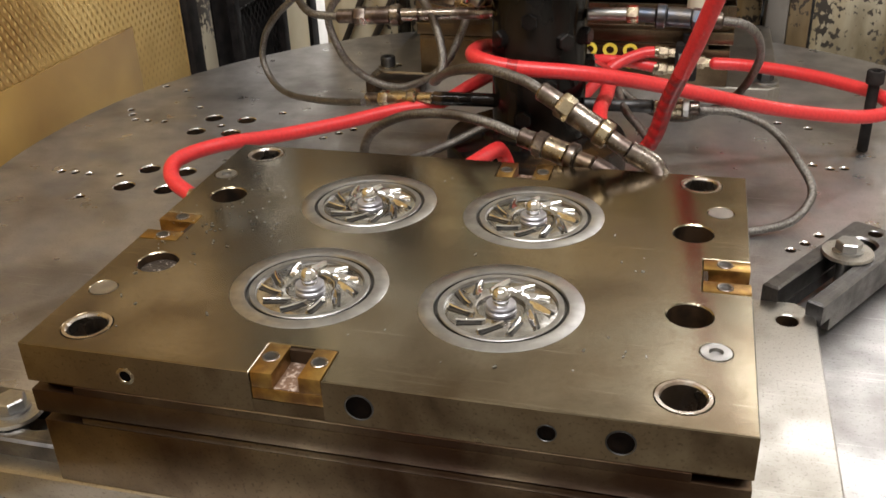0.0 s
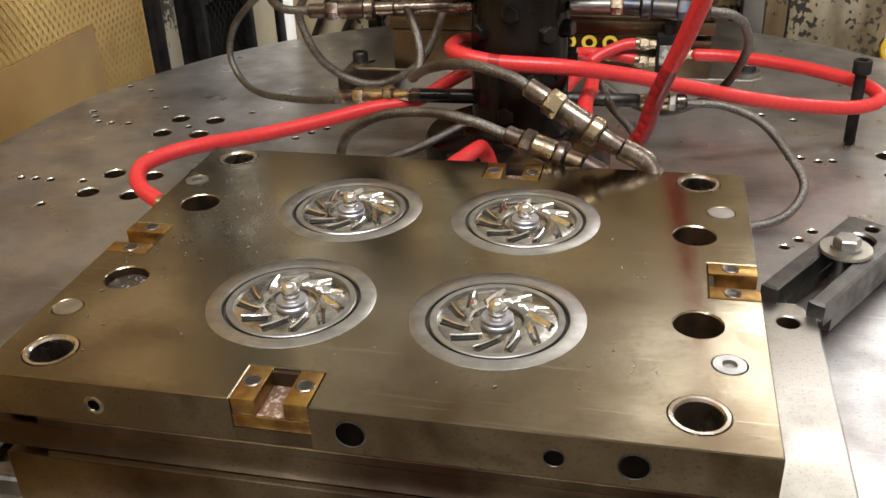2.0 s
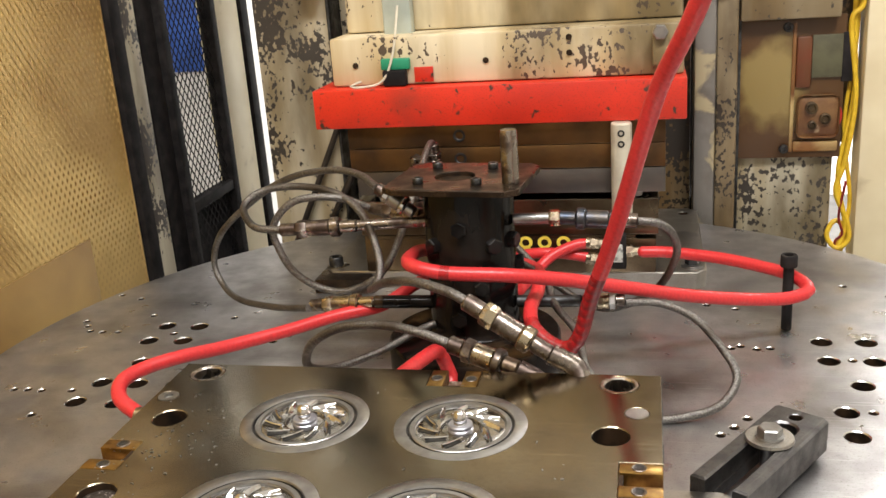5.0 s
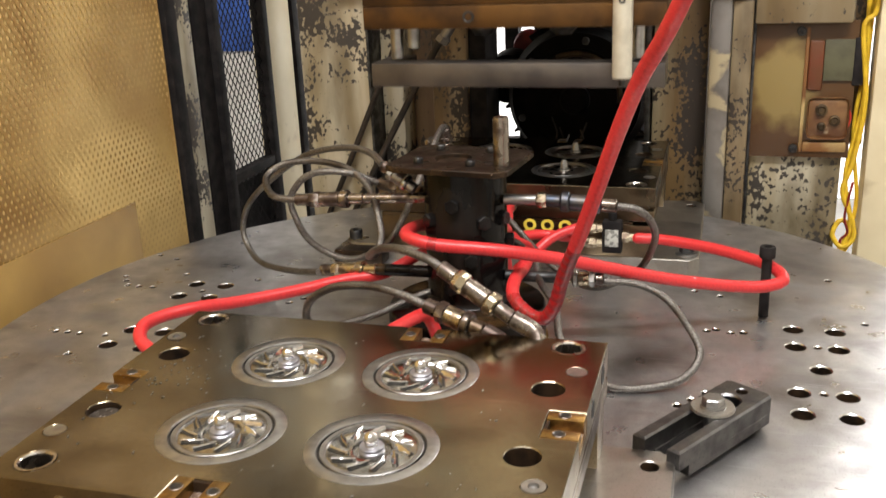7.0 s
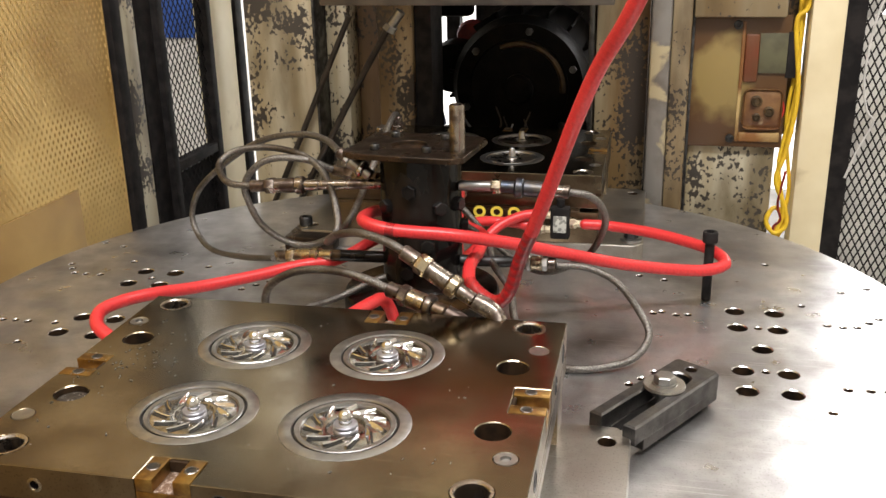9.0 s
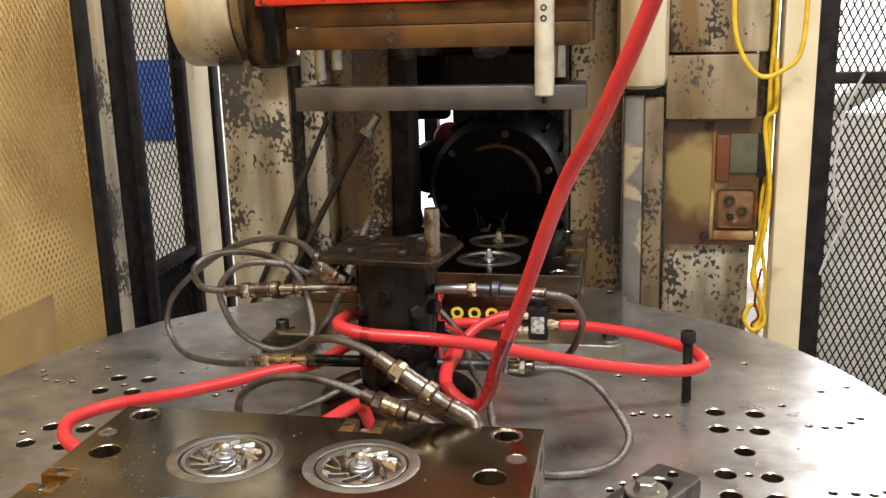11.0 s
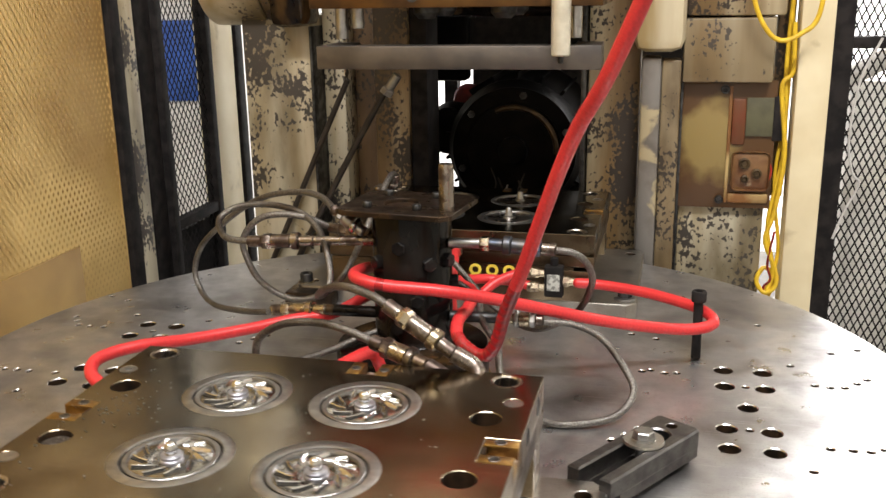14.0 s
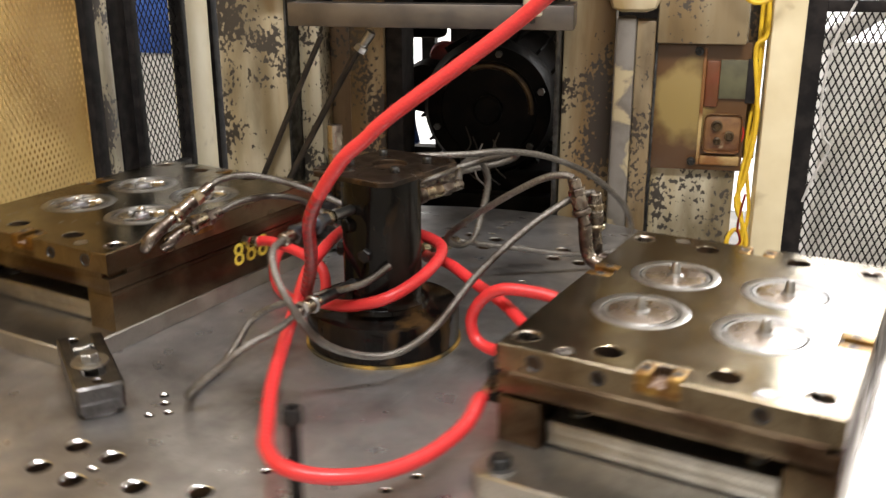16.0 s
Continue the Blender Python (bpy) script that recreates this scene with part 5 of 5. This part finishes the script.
# ---- what moves ----
TURNING = [(0, 0), (4.7, 0), (5.5, 0), (5.9, 0), (6.4, 0), (6.8, 0), (13.8, 0), (13.9, -0.3), (14.0, -1.2), (14.1, -3.5), (14.2, -7.9), (14.3, -14.2), (14.4, -23.1), (14.5, -33.4), (14.6, -45.2), (14.7, -57.5), (14.8, -68.7), (14.9, -78.9),
           (15.0, -85.9), (15.1, -88.3), (15.2, -89), (15.6, -89), (15.7, -90.7), (15.8, -94.3), (15.9, -100.5), (16.0, -108)]
RISING = [(0, 0), (4.7, 0), (5.5, 0.0), (5.8, 0.020), (6.3, 0.080), (6.8, 0.148), (7.0, 0.180), (7.3, 0.213), (7.6, 0.250), (7.9, 0.280), (8.1, 0.284), (16, 0.284)]
DROPPING = [(0, 0), (4.7, 0), (5.5, 0.0), (5.8, 0.0), (6.3, 0.040), (6.8, 0.102), (7.0, 0.132), (7.3, 0.167), (7.6, 0.205), (7.9, 0.229), (8.1, 0.231), (16, 0.231)]

# the supply hose: one end goes with the table, the other hangs from above
SUPPLY_LOW = [(0.186, 0.242, 0.064), (0.22, 0.24, 0.064), (0.2786, 0.2147, 0.0653), (0.3246, 0.1847, 0.0653), (0.3616, 0.1517, 0.0643), (0.3756, 0.1167, 0.0603), (0.3546, 0.0997, 0.0563), (0.3146, 0.0827, 0.0603), (0.2446, 0.0447, 0.0783), (0.1776, 0.0047, 0.1023), (0.1136, -0.0353, 0.1263), (0.0526, -0.0673, 0.1433), (-0.0124, -0.0803, 0.1503), (-0.0504, -0.0673, 0.1543), (-0.0634, -0.0153, 0.1463), (-0.0574, 0.0447, 0.1333), (0.0046, 0.0607, 0.1203), (0.0666, 0.0447, 0.1103), (0.0746, -0.0053, 0.1043), (0.0726, -0.0553, 0.1033)]
SUPPLY_SLACK = [(0.186, 0.242, 0.055), (0.219, 0.242, 0.04), (0.272, 0.231, 0.032), (0.324, 0.211, 0.034), (0.364, 0.178, 0.041), (0.373, 0.138, 0.044), (0.352, 0.102, 0.043), (0.312, 0.07, 0.04), (0.25, 0.025, 0.044), (0.18, -0.013, 0.06), (0.13, -0.031, 0.089), (0.077, -0.052, 0.112), (-0.013, -0.072, 0.127), (-0.056, -0.058, 0.133), (-0.068, -0.006, 0.128), (-0.061, 0.055, 0.117), (0.001, 0.071, 0.103), (0.063, 0.054, 0.087), (0.074, 0.004, 0.07), (0.074, -0.042, 0.066)]
HANG_FRONT = [(0.078, -0.085, 0.094), (0.098, -0.102, 0.083), (0.117, -0.110, 0.082), (0.130, -0.114, 0.102), (0.14, -0.12, 0.137), (0.16, -0.14, 0.189), (0.182, -0.165, 0.251), (0.202, -0.19, 0.308), (0.223, -0.215, 0.36), (0.255, -0.262, 0.422), (0.306, -0.31, 0.551), (0.366, -0.36, 0.751)]
HANG_SIDE = [(-0.041, -0.08, 0.071), (-0.036, -0.105, 0.081), (-0.035, -0.125, 0.098), (-0.036, -0.138, 0.121), (-0.035, -0.146, 0.152), (-0.028, -0.155, 0.187), (-0, -0.17, 0.238), (0.046, -0.18, 0.285), (0.102, -0.19, 0.335), (0.221, -0.2, 0.439), (0.31, -0.26, 0.548), (0.392, -0.33, 0.739)]
HANG_END = [(-0.071, -0.07, 0.075), (-0.066, -0.095, 0.09), (-0.056, -0.115, 0.11), (-0.046, -0.13, 0.135), (-0.04, -0.142, 0.16), (-0.032, -0.16, 0.21), (0.009, -0.18, 0.273), (0.04, -0.185, 0.302), (0.073, -0.19, 0.331), (0.218, -0.2, 0.442), (0.301, -0.25, 0.541), (0.383, -0.33, 0.746)]
STEEPER = (0, 0, 0, 0.0005, 0.0015, 0.004, 0.008, 0.013, 0.0185, 0.025, 0.032, 0.037)
PIECES = 190


def supply_line(t, angle):
    turn = pose(0, 0, 0, 0, 0, angle)
    w = min(max(-angle / 89, 0), 1)
    low = [turn @ Vector(p).lerp(Vector(q), w) for p, q in zip(SUPPLY_LOW, SUPPLY_SLACK)]
    e = min(max((-angle - 89.0) / 19.0, 0), 1)
    top = [Vector(a).lerp(Vector(b), w).lerp(Vector(c), e) for a, b, c in zip(HANG_FRONT, HANG_SIDE, HANG_END)]
    # with the platen down the hose hangs steeper
    c = min(max((6.8 - t) / 1.3, 0), 1)
    top = [p - Vector((d * c * c * (3 - 2 * c), 0, 0)) for p, d in zip(top, STEEPER)]
    return smooth_line(low + top, PIECES)


def stained(p):
    """The oily stretch low on the hanging part."""
    return p.y < -0.08 and p.z < 0.165


def supply_hose():
    h = tagged(new("red_supply_hose"), "long red rubber hose hanging from above and wound round the post", "hose")
    h.empty_display_size = 0.02
    r, half = 0.0076, 0.0052
    cap = [(r * math.sin(radians(d)), half + r * math.cos(radians(d))) for d in (0, 20, 40, 60, 75, 90)]
    body = mesh("hose_piece", lathe(B(), [(x, -z) for x, z in cap] + cap[::-1], 16), RED_HOSE, 60)
    oily = mesh("hose_piece", lathe(B(), [(x, -z) for x, z in cap] + cap[::-1], 16), RED_HOSE_OILY, 60)
    rows = [[] for _ in range(PIECES)]
    for t, angle in TURNING:
        line = supply_line(t, angle)
        for i in range(PIECES):
            a, b = line[i], line[i + 1]
            rows[i].append((t, Matrix.Translation((a + b) / 2) @ (b - a).to_track_quat("Z", "Y").to_matrix().to_4x4()))
    out = []
    for i in range(PIECES):
        ob = part("hose_piece", oily if stained(rows[i][0][1].translation) else body, None, h, "", rows[i][0][1])
        out.append((ob, rows[i]))
    return out


SUPPLY = supply_hose()


def motions():
    for ob in SPIN:
        base = ob.matrix_basis.copy()
        walk(ob, [(t, pose(0, 0, 0, 0, 0, a) @ base) for t, a in TURNING])
    for ob, rows in zip(LIFTS, (RISING, DROPPING)):
        base = ob.matrix_basis.copy()
        walk(ob, [(t, pose(0, 0, z) @ base) for t, z in rows])
    for ob, rows in SUPPLY:
        walk(ob, rows)


motions()
